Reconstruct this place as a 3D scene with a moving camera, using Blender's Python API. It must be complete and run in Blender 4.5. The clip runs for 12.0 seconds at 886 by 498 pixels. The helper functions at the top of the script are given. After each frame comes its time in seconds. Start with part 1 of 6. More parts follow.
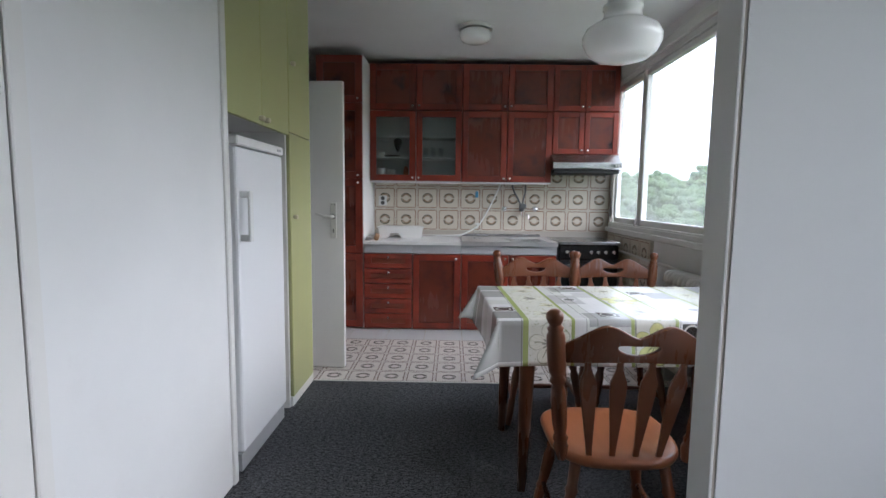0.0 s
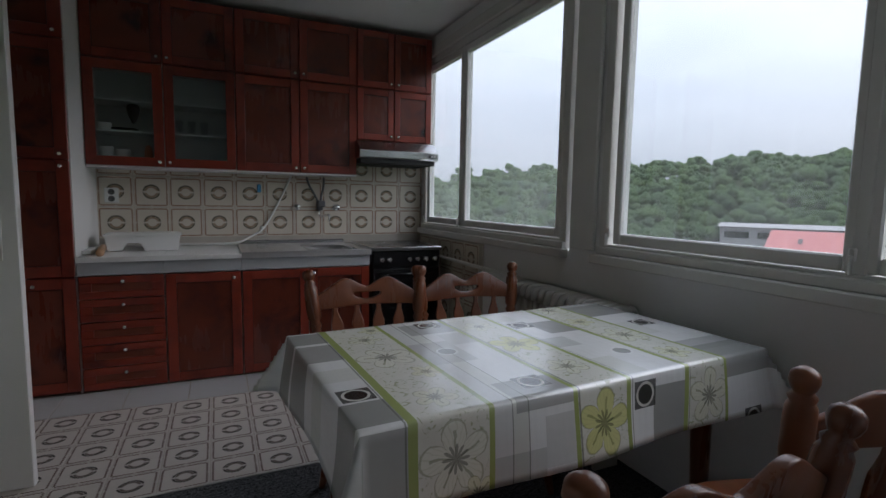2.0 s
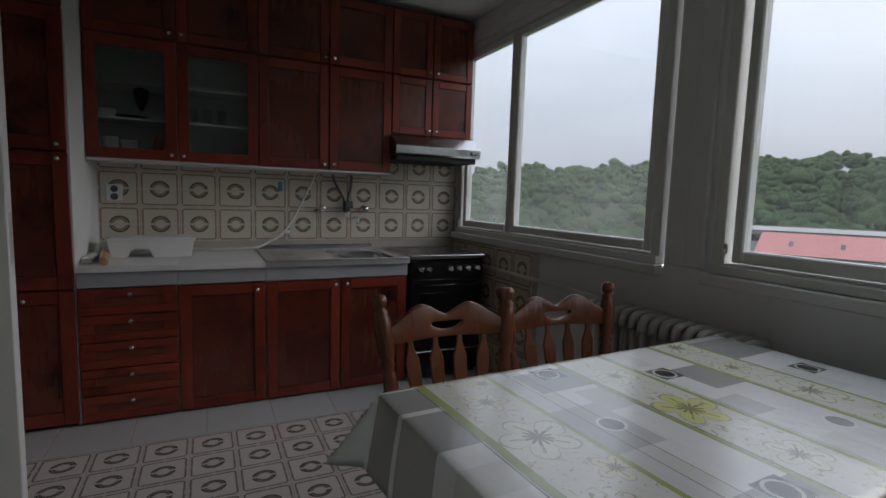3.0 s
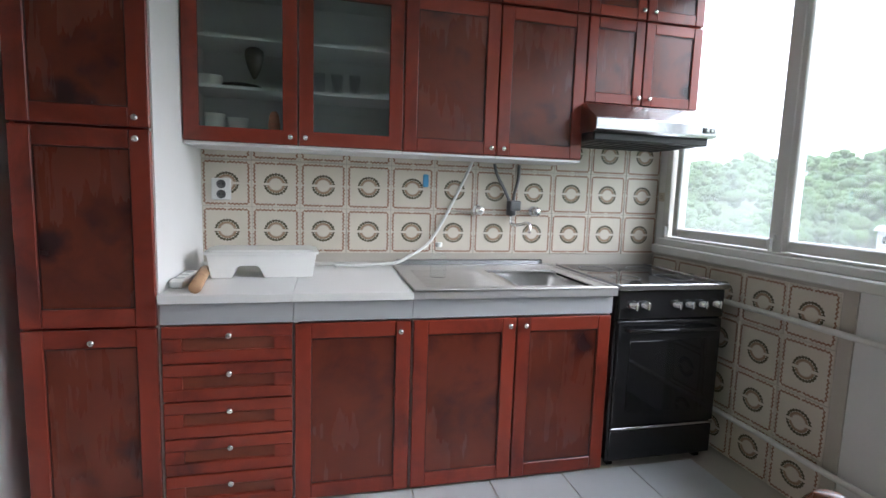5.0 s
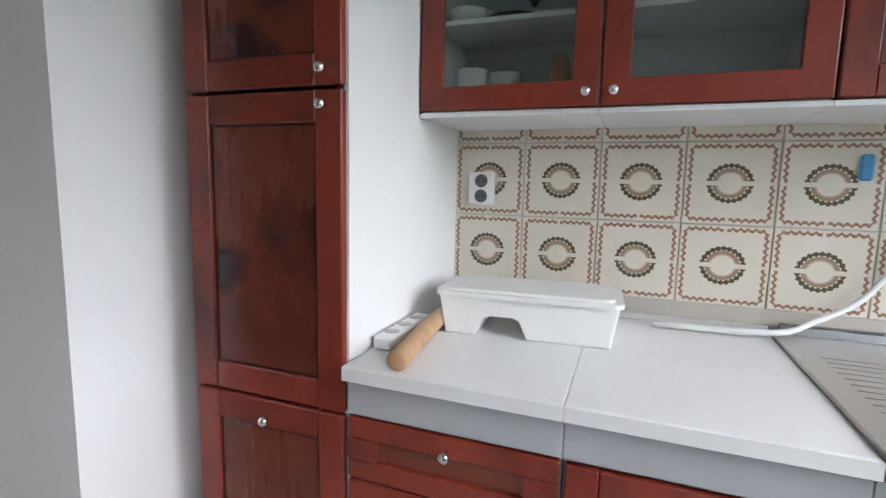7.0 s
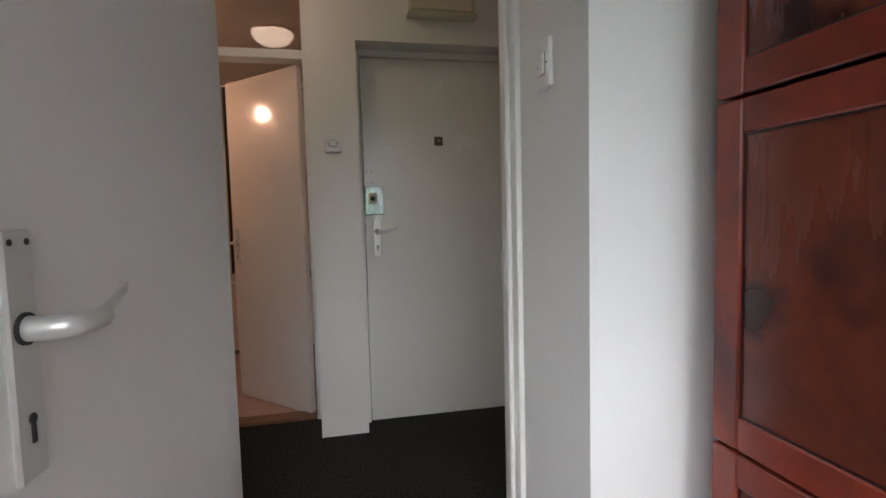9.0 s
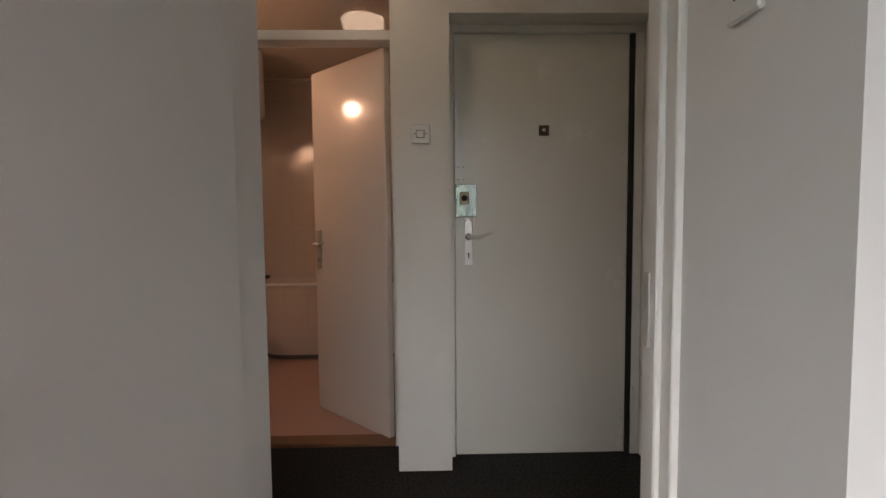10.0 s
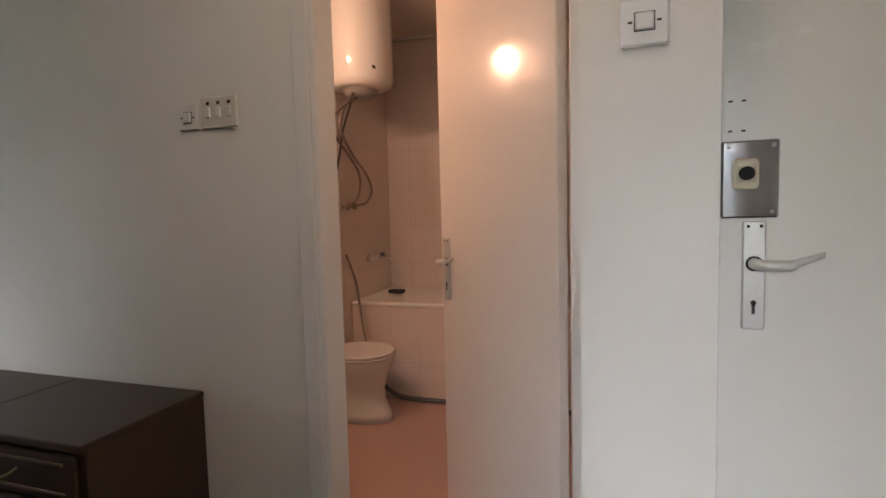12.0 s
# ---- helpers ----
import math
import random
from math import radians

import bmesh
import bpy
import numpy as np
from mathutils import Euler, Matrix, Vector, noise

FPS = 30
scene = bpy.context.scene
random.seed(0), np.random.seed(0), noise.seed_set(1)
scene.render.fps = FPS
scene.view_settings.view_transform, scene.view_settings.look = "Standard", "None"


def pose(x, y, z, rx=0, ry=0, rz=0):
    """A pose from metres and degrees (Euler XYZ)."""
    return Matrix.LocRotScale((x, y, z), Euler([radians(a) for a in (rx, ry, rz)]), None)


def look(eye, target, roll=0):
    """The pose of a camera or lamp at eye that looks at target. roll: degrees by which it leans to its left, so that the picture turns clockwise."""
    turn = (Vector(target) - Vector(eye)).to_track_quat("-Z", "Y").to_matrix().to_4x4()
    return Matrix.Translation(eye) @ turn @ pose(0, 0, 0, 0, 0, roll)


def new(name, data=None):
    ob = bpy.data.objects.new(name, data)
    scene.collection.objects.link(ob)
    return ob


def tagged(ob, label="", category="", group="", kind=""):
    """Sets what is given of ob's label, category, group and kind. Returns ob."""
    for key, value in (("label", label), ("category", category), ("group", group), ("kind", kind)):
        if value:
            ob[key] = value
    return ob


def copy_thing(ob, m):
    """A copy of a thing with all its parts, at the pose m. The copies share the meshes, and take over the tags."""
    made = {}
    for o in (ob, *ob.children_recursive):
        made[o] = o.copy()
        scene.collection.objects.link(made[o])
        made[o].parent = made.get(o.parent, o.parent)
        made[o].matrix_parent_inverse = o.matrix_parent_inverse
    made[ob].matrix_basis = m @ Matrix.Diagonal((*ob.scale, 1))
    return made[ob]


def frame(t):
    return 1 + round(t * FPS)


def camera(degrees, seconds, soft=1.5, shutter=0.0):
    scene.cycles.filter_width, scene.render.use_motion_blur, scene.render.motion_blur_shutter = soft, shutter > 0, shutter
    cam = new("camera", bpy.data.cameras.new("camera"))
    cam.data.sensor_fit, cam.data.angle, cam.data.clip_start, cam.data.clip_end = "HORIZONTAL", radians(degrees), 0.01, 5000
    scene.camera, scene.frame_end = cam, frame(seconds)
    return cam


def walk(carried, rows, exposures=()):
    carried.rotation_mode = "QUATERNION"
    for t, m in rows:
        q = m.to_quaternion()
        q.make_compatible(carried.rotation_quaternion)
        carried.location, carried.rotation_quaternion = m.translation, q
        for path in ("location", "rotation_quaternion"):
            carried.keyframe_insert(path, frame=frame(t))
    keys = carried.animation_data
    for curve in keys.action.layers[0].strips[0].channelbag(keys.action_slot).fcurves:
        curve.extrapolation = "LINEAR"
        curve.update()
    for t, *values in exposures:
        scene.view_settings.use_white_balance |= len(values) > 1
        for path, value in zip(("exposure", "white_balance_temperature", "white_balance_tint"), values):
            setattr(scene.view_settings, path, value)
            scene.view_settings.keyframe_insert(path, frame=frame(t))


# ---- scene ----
cam = camera(83.6, 12.0)
EXPOSURES = [(0.0, 2.35, 5900, 14), (0.5, 2.25, 5880, 14), (1.0, 1.75, 5880, 14), (1.5, 1.2, 5900, 13), (2.0, 0.75, 5980, 14), (2.5, 0.5, 6120, 14), (3.7, 0.57, 6180, 13), (5.3, 3.15, 5820, 12), (6.0, 3.3, 5800, 12), (6.5, 3.25, 5850, 12), (7.0, 3.0, 5900, 12), (7.7, 2.87, 5950, 12), (9.3, 3.01, 6080, 11), (9.6, 2.96, 6050, 12), (10.0, 2.88, 6500, 14), (10.5, 3.03, 6310, 14), (11.0, 3.52, 6260, 14), (12.0, 3.99, 6050, 13)]
PATH = [
    (0, (0.822, 0.013, 1.243), (0.789, 2.003, 1.04), 0.7),
    (0.5, (0.735, 0.272, 1.239), (0.885, 2.257, 1.04), 0.8),
    (1, (0.691, 0.501, 1.228), (1.122, 2.445, 1.04), 0.9),
    (1.5, (0.725, 0.787, 1.21), (1.407, 2.659, 1.031), 1.1),
    (2, (0.772, 1.043, 1.218), (1.6, 2.853, 1.023), 1.0),
    (2.5, (0.736, 1.285, 1.213), (1.617, 3.07, 1.022), 1.4),
    (3, (0.603, 1.58, 1.245), (1.465, 3.373, 1.04), 1.8),
    (3.5, (0.554, 1.805, 1.239), (1.246, 3.671, 1.035), 1.4),
    (5.5, (0.619, 3.033, 1.229), (0.977, 4.987, 0.997), 2.3),
    (6, (0.673, 3.307, 1.223), (0.801, 5.289, 0.99), 2.3),
    (6.5, (0.655, 3.513, 1.223), (0.381, 5.479, 0.978), 1.7),
    (7, (0.554, 3.735, 1.223), (-0.157, 5.586, 0.966), 1.3),
    (7.5, (0.468, 3.826, 1.228), (-0.706, 5.426, 0.976), 0.0),
    (7.7, (0.459, 3.85, 1.232), (-0.917, 5.28, 0.986), -0.6),
    (9.3, (0.447, 3.865, 1.202), (-1.535, 4.104, 1.077), -0.9),
    (9.5, (0.374, 3.892, 1.201), (-1.617, 4.035, 1.08), -0.5),
    (10, (0.032, 3.897, 1.212), (-1.963, 3.942, 1.084), -0.5),
    (10.5, (-0.262, 3.915, 1.213), (-2.257, 3.839, 1.084), -0.7),
    (11, (-0.614, 3.963, 1.23), (-2.589, 3.681, 1.095), -1.0),
    (11.5, (-0.936, 3.901, 1.221), (-2.876, 3.432, 1.098), -0.6),
    (12, (-1.214, 3.77, 1.236), (-3.115, 3.163, 1.094), -1.4),
]
walk(cam, [(t, look(e, g, r)) for t, e, g, r in PATH], EXPOSURES)

# ---------------- world, sun ----------------
world = bpy.data.worlds.new("overcast_sky")
scene.world = world
world.use_nodes = True
wn, wl = world.node_tree.nodes, world.node_tree.links
wn.clear()
w_out = wn.new("ShaderNodeOutputWorld")
w_bg = wn.new("ShaderNodeBackground")
w_sky = wn.new("ShaderNodeTexSky")
w_sky.sky_type = "NISHITA"
w_sky.sun_disc = False
w_sky.sun_elevation, w_sky.sun_rotation = radians(33), radians(107)
w_sky.air_density, w_sky.dust_density, w_sky.ozone_density = 1.0, 6.0, 1.0
w_co = wn.new("ShaderNodeTexCoord")
w_map = wn.new("ShaderNodeMapping")
w_map.inputs["Scale"].default_value = (1.0, 1.0, 4.0)
w_noise = wn.new("ShaderNodeTexNoise")
w_noise.inputs["Scale"].default_value, w_noise.inputs["Detail"].default_value = 2.2, 5.0
w_ramp = wn.new("ShaderNodeValToRGB")
w_ramp.color_ramp.elements[0].position, w_ramp.color_ramp.elements[1].position = 0.3, 0.7
w_ramp.color_ramp.elements[0].color = (7.5, 8.0, 8.7, 1)
w_ramp.color_ramp.elements[1].color = (9.4, 9.8, 10.4, 1)
w_mix = wn.new("ShaderNodeMixRGB")
w_mix.inputs[0].default_value = 0.85
wl.new(w_co.outputs["Generated"], w_map.inputs["Vector"])
wl.new(w_map.outputs["Vector"], w_noise.inputs["Vector"])
wl.new(w_noise.outputs["Fac"], w_ramp.inputs["Fac"])
wl.new(w_sky.outputs["Color"], w_mix.inputs[1])
wl.new(w_ramp.outputs["Color"], w_mix.inputs[2])
w_sep = wn.new("ShaderNodeSeparateXYZ")
wl.new(w_co.outputs["Generated"], w_sep.inputs[0])
w_zen = wn.new("ShaderNodeMath")
w_zen.operation = "MULTIPLY_ADD"
w_zen.use_clamp = False
w_max = wn.new("ShaderNodeMath")
w_max.operation = "MAXIMUM"
w_max.inputs[1].default_value = 0.0
wl.new(w_sep.outputs[2], w_max.inputs[0])
wl.new(w_max.outputs[0], w_zen.inputs[0])
w_zen.inputs[1].default_value, w_zen.inputs[2].default_value = 2.7, 0.88
w_scale = wn.new("ShaderNodeVectorMath")
w_scale.operation = "SCALE"
wl.new(w_mix.outputs["Color"], w_scale.inputs[0])
wl.new(w_zen.outputs[0], w_scale.inputs["Scale"])
wl.new(w_scale.outputs[0], w_bg.inputs["Color"])
w_bg.inputs["Strength"].default_value = 0.065
wl.new(w_bg.outputs[0], w_out.inputs["Surface"])
sun_data = bpy.data.lights.new("sun", "SUN")
sun_data.energy, sun_data.angle, sun_data.color = 0.75, radians(70), (1.0, 0.98, 0.96)
sun = new("sun", sun_data)
sun.matrix_world = look((40, -12, 27), (0, 0, 0))

HALL_LAMP, BATH_LAMP = 1.35, 10.0      # glow of the two lamps that are lit


# ---------------- small helpers ----------------
def box(bm, x0, x1, y0, y1, z0, z1, bevel=0.0, seg=1):
    """An axis-aligned block, its edges rounded by bevel."""
    b = bmesh.new()
    bmesh.ops.create_cube(b, size=1.0)
    bmesh.ops.scale(b, vec=(x1 - x0, y1 - y0, z1 - z0), verts=b.verts)
    bmesh.ops.translate(b, vec=((x0 + x1) / 2, (y0 + y1) / 2, (z0 + z1) / 2), verts=b.verts)
    if bevel > 0:
        bmesh.ops.bevel(b, geom=b.edges[:], offset=bevel, segments=seg, affect="EDGES", profile=0.5)
    merge(bm, b)
    return bm


def merge(bm, other, m=None):
    if m is not None:
        bmesh.ops.transform(other, matrix=m, verts=other.verts)
    me = bpy.data.meshes.new("tmp")
    other.to_mesh(me)
    other.free()
    bm.from_mesh(me)
    bpy.data.meshes.remove(me)


def lathe(bm, profile, centre=(0, 0, 0), seg=24, m=None):
    """A turned body: profile of (radius, height) round a vertical axis."""
    b = bmesh.new()
    rings = []
    for r, z in profile:
        if r < 1e-5:
            rings.append([b.verts.new((0, 0, z))])
        else:
            rings.append([b.verts.new((r * math.cos(2 * math.pi * k / seg), r * math.sin(2 * math.pi * k / seg), z)) for k in range(seg)])
    for lo, hi in zip(rings, rings[1:]):
        for k in range(seg):
            n = (k + 1) % seg
            if len(lo) == 1 and len(hi) > 1:
                b.faces.new((lo[0], hi[n], hi[k]))
            elif len(hi) == 1 and len(lo) > 1:
                b.faces.new((lo[k], lo[n], hi[0]))
            elif len(lo) > 1:
                b.faces.new((lo[k], lo[n], hi[n], hi[k]))
    for f in b.faces:
        f.smooth = True
    bmesh.ops.recalc_face_normals(b, faces=b.faces)
    mm = Matrix.Translation(centre)
    merge(bm, b, mm @ m if m is not None else mm)
    return bm


def tube(bm, points, radius, seg=8, smooth_steps=0):
    """A round bar or hose along points, radius one number or one a point."""
    pts = [Vector(p) for p in points]
    if smooth_steps:
        out = []
        for i in range(len(pts) - 1):
            p0, p1, p2, p3 = pts[max(i - 1, 0)], pts[i], pts[i + 1], pts[min(i + 2, len(pts) - 1)]
            for s in range(smooth_steps):
                u = s / smooth_steps
                out.append(0.5 * ((2 * p1) + (p2 - p0) * u + (2 * p0 - 5 * p1 + 4 * p2 - p3) * u * u + (3 * p1 - p0 - 3 * p2 + p3) * u ** 3))
        pts = out + [pts[-1]]
    if isinstance(radius, (list, tuple)):
        rad = [float(np.interp(i / max(len(pts) - 1, 1), np.linspace(0, 1, len(radius)), radius)) for i in range(len(pts))]
    else:
        rad = [radius] * len(pts)
    b = bmesh.new()
    rings = []
    side = None
    for i, p in enumerate(pts):
        d = (pts[min(i + 1, len(pts) - 1)] - pts[max(i - 1, 0)]).normalized()
        if side is None:
            side = d.cross(Vector((0, 0, 1)))
            if side.length < 1e-3:
                side = d.cross(Vector((1, 0, 0)))
        side = (side - d * side.dot(d)).normalized()
        up = d.cross(side)
        rings.append([b.verts.new(p + rad[i] * (math.cos(a) * side + math.sin(a) * up)) for a in [2 * math.pi * k / seg for k in range(seg)]])
    for lo, hi in zip(rings, rings[1:]):
        for k in range(seg):
            b.faces.new((lo[k], lo[(k + 1) % seg], hi[(k + 1) % seg], hi[k]))
    b.faces.new(rings[0][::-1])
    b.faces.new(rings[-1])
    for f in b.faces:
        f.smooth = True
    bmesh.ops.recalc_face_normals(b, faces=b.faces)
    merge(bm, b)
    return bm


def plate(bm, outline, y0, y1, bevel=0.0, holes=()):
    """A flat board in the x-z plane with the given outline, between y0 and y1."""
    b = bmesh.new()
    vs = [b.verts.new((x, y0, z)) for x, z in outline]
    edges = [b.edges.new((vs[i], vs[(i + 1) % len(vs)])) for i in range(len(vs))]
    for hole in holes:
        hv = [b.verts.new((x, y0, z)) for x, z in hole]
        edges += [b.edges.new((hv[i], hv[(i + 1) % len(hv)])) for i in range(len(hv))]
    got = bmesh.ops.triangle_fill(b, use_beauty=True, use_dissolve=False, edges=edges)
    faces = [f for f in got["geom"] if isinstance(f, bmesh.types.BMFace)]
    ext = bmesh.ops.extrude_face_region(b, geom=faces)
    bmesh.ops.translate(b, vec=(0, y1 - y0, 0), verts=[v for v in ext["geom"] if isinstance(v, bmesh.types.BMVert)])
    bmesh.ops.recalc_face_normals(b, faces=b.faces)
    if bevel:
        es = [e for e in b.edges if len(e.link_faces) == 2 and e.calc_face_angle(0) > 0.9]
        bmesh.ops.bevel(b, geom=es, offset=bevel, segments=2, affect="EDGES", profile=0.5)
    merge(bm, b)
    return bm


def part(name, bm, material, parent=None, label="", m=None):
    me = bpy.data.meshes.new(name)
    bm.to_mesh(me)
    bm.free()
    me.materials.append(material)
    ob = new(name, me)
    if parent is not None:
        ob.parent = parent
    if m is not None:
        ob.matrix_basis = m
    if label:
        tagged(ob, label)
    return ob


def thing(name, at, label, category, group="", rz=0.0):
    ob = new(name)
    ob.matrix_basis = pose(at[0], at[1], at[2], 0, 0, rz)
    return tagged(ob, label, category, group)


def structure(name, bm, material, label, category=""):
    return tagged(part(name, bm, material), label, category, kind="structure")


def nb(*args, **kw):
    return box(bmesh.new(), *args, **kw)


# ---------------- materials ----------------
class Nodes:
    """A short way to write node materials."""

    def __init__(self, name):
        self.mat = bpy.data.materials.new(name)
        self.mat.use_nodes = True
        self.t = self.mat.node_tree
        self.b = self.t.nodes["Principled BSDF"]

    def node(self, kind, **sets):
        n = self.t.nodes.new(kind)
        for k, v in sets.items():
            n.inputs[k].default_value = v
        return n

    def link(self, a, b):
        self.t.links.new(a, b)

    def put(self, socket, value):
        if isinstance(value, bpy.types.NodeSocket):
            self.link(value, socket)
        else:
            socket.default_value = value

    def math(self, op, a, b=0.0, c=0.0):
        n = self.t.nodes.new("ShaderNodeMath")
        n.operation = op
        for s, v in zip(n.inputs, (a, b, c)):
            self.put(s, v)
        return n.outputs[0]

    def mix(self, fac, a, b, blend="MIX"):
        n = self.t.nodes.new("ShaderNodeMixRGB")
        n.blend_type = blend
        self.put(n.inputs[0], fac)
        for s, v in ((n.inputs[1], a), (n.inputs[2], b)):
            self.put(s, v if isinstance(v, bpy.types.NodeSocket) else (*v[:3], 1))
        return n.outputs[0]

    def coords(self, scale=(1, 1, 1), kind="Object", shift=None):
        c = self.t.nodes.new("ShaderNodeTexCoord")
        m = self.t.nodes.new("ShaderNodeMapping")
        m.inputs["Scale"].default_value = scale
        self.link(c.outputs[kind], m.inputs["Vector"])
        if shift is not None:
            self.link(shift, m.inputs["Location"])
        return m.outputs[0]

    def noise(self, vec, scale, detail=4.0, rough=0.55, distortion=0.0):
        n = self.node("ShaderNodeTexNoise", Scale=scale, Detail=detail, Roughness=rough, Distortion=distortion)
        self.link(vec, n.inputs["Vector"])
        return n.outputs["Fac"]

    def ramp(self, fac, lo, hi, a=(0, 0, 0), b=(1, 1, 1)):
        n = self.t.nodes.new("ShaderNodeValToRGB")
        e = n.color_ramp.elements
        e[0].position, e[1].position = lo, hi
        e[0].color, e[1].color = (*a, 1), (*b, 1)
        self.link(fac, n.inputs["Fac"])
        return n.outputs["Color"]

    def rand(self):
        return self.t.nodes.new("ShaderNodeObjectInfo").outputs["Random"]

    def shift(self):
        """A shift of the pattern of its own for each object."""
        c = self.t.nodes.new("ShaderNodeCombineXYZ")
        r = self.rand()
        self.link(self.math("MULTIPLY", r, 37.0), c.inputs[0])
        self.link(self.math("MULTIPLY", r, 91.0), c.inputs[1])
        self.link(self.math("MULTIPLY", r, 53.0), c.inputs[2])
        return c.outputs[0]

    def bump(self, height, strength=0.3, distance=0.002):
        n = self.node("ShaderNodeBump", Strength=strength, Distance=distance)
        self.link(height, n.inputs["Height"])
        self.link(n.outputs[0], self.b.inputs["Normal"])

    def done(self, color, rough=0.5, metal=0.0, spec=None):
        if isinstance(color, bpy.types.NodeSocket):
            self.link(color, self.b.inputs["Base Color"])
        else:
            self.b.inputs["Base Color"].default_value = (*color, 1)
        self.put(self.b.inputs["Roughness"], rough)
        self.b.inputs["Metallic"].default_value = metal
        if spec is not None:
            self.b.inputs["Specular IOR Level"].default_value = spec
        return self.mat


def paint(name, color, rough=0.5, vary=0.06, bump=0.15, scale=3.0, dirt=(0.75, 0.72, 0.68)):
    n = Nodes(name)
    v = n.coords(kind="Object")
    big = n.noise(v, scale, 4)
    fine = n.noise(v, 90.0, 3)
    spots = n.ramp(n.noise(v, scale * 2.7, 6, 0.7), 0.62, 0.78)
    c = n.mix(big, tuple(q * (1 - vary) for q in color), tuple(min(1, q * (1 + vary)) for q in color))
    c = n.mix(n.math("MULTIPLY", spots, 0.12), c, tuple(a * b for a, b in zip(color, dirt)))
    n.bump(n.math("ADD", fine, n.math("MULTIPLY", big, 2.0)), bump, 0.0015)
    r = n.math("MULTIPLY_ADD", big, 0.15, rough - 0.07)
    return n.done(c, r)


def plain(name, color, rough=0.5, metal=0.0, vary=0.05, scale=9.0):
    n = Nodes(name)
    v = n.coords(kind="Object")
    f = n.noise(v, scale, 4)
    c = n.mix(f, tuple(q * (1 - vary) for q in color), tuple(min(1, q * (1 + vary)) for q in color))
    return n.done(c, n.math("MULTIPLY_ADD", f, 0.06, rough - 0.03), metal)


def stained_wood(name, base, dark, rough=0.38, axis=2, blotch=0.55, grain=14.0, knots=0.0, soft=0.62):
    """Stained and varnished wood, its grain along one axis."""
    n = Nodes(name)
    s = [grain, grain, grain]
    s[axis] = grain * 0.09
    v = n.coords(tuple(s), shift=n.shift())
    v2 = n.coords((1, 1, 1), shift=n.shift())
    g = n.noise(v, 3.2, 5, 0.55, 0.12)
    b = n.ramp(n.noise(v2, 3.6, 5, 0.62, 0.5), 0.47, 0.68)
    big = n.noise(v2, 1.6, 3)
    c = n.mix(n.ramp(g, 0.3, 0.7), base, tuple(q * soft for q in base))
    c = n.mix(n.math("MULTIPLY", b, blotch), c, dark)
    c = n.mix(n.ramp(big, 0.38, 0.62, (0.0, 0.0, 0.0), (0.55, 0.55, 0.55)), c, (base[0] * 1.45, base[1] * 1.55, base[2] * 1.5))
    c = n.mix(n.math("MULTIPLY", n.rand(), 0.3), c, tuple(q * 0.6 for q in base))
    if knots:
        vo = n.node("ShaderNodeTexVoronoi", Scale=4.2)
        warp = n.t.nodes.new("ShaderNodeVectorMath")
        warp.operation = "ADD"
        wn3 = n.node("ShaderNodeTexNoise", Scale=7.0, Detail=4.0)
        n.link(v2, wn3.inputs["Vector"])
        sc = n.t.nodes.new("ShaderNodeVectorMath")
        sc.operation = "SCALE"
        sc.inputs["Scale"].default_value = 0.22
        n.link(wn3.outputs["Color"], sc.inputs[0])
        n.link(v2, warp.inputs[0])
        n.link(sc.outputs[0], warp.inputs[1])
        n.link(warp.outputs[0], vo.inputs["Vector"])
        spot = n.ramp(vo.outputs["Distance"], 0.17, 0.36, (1, 1, 1), (0, 0, 0))
        spot = n.math("MULTIPLY", spot, n.ramp(n.noise(v2, 2.3, 3), 0.5, 0.58))
        c = n.mix(n.math("MULTIPLY", spot, knots), c, dark)
    n.bump(g, 0.05, 0.0005)
    return n.done(c, n.math("MULTIPLY_ADD", big, 0.08, n.math("MULTIPLY_ADD", g, 0.03, rough - 0.055)))


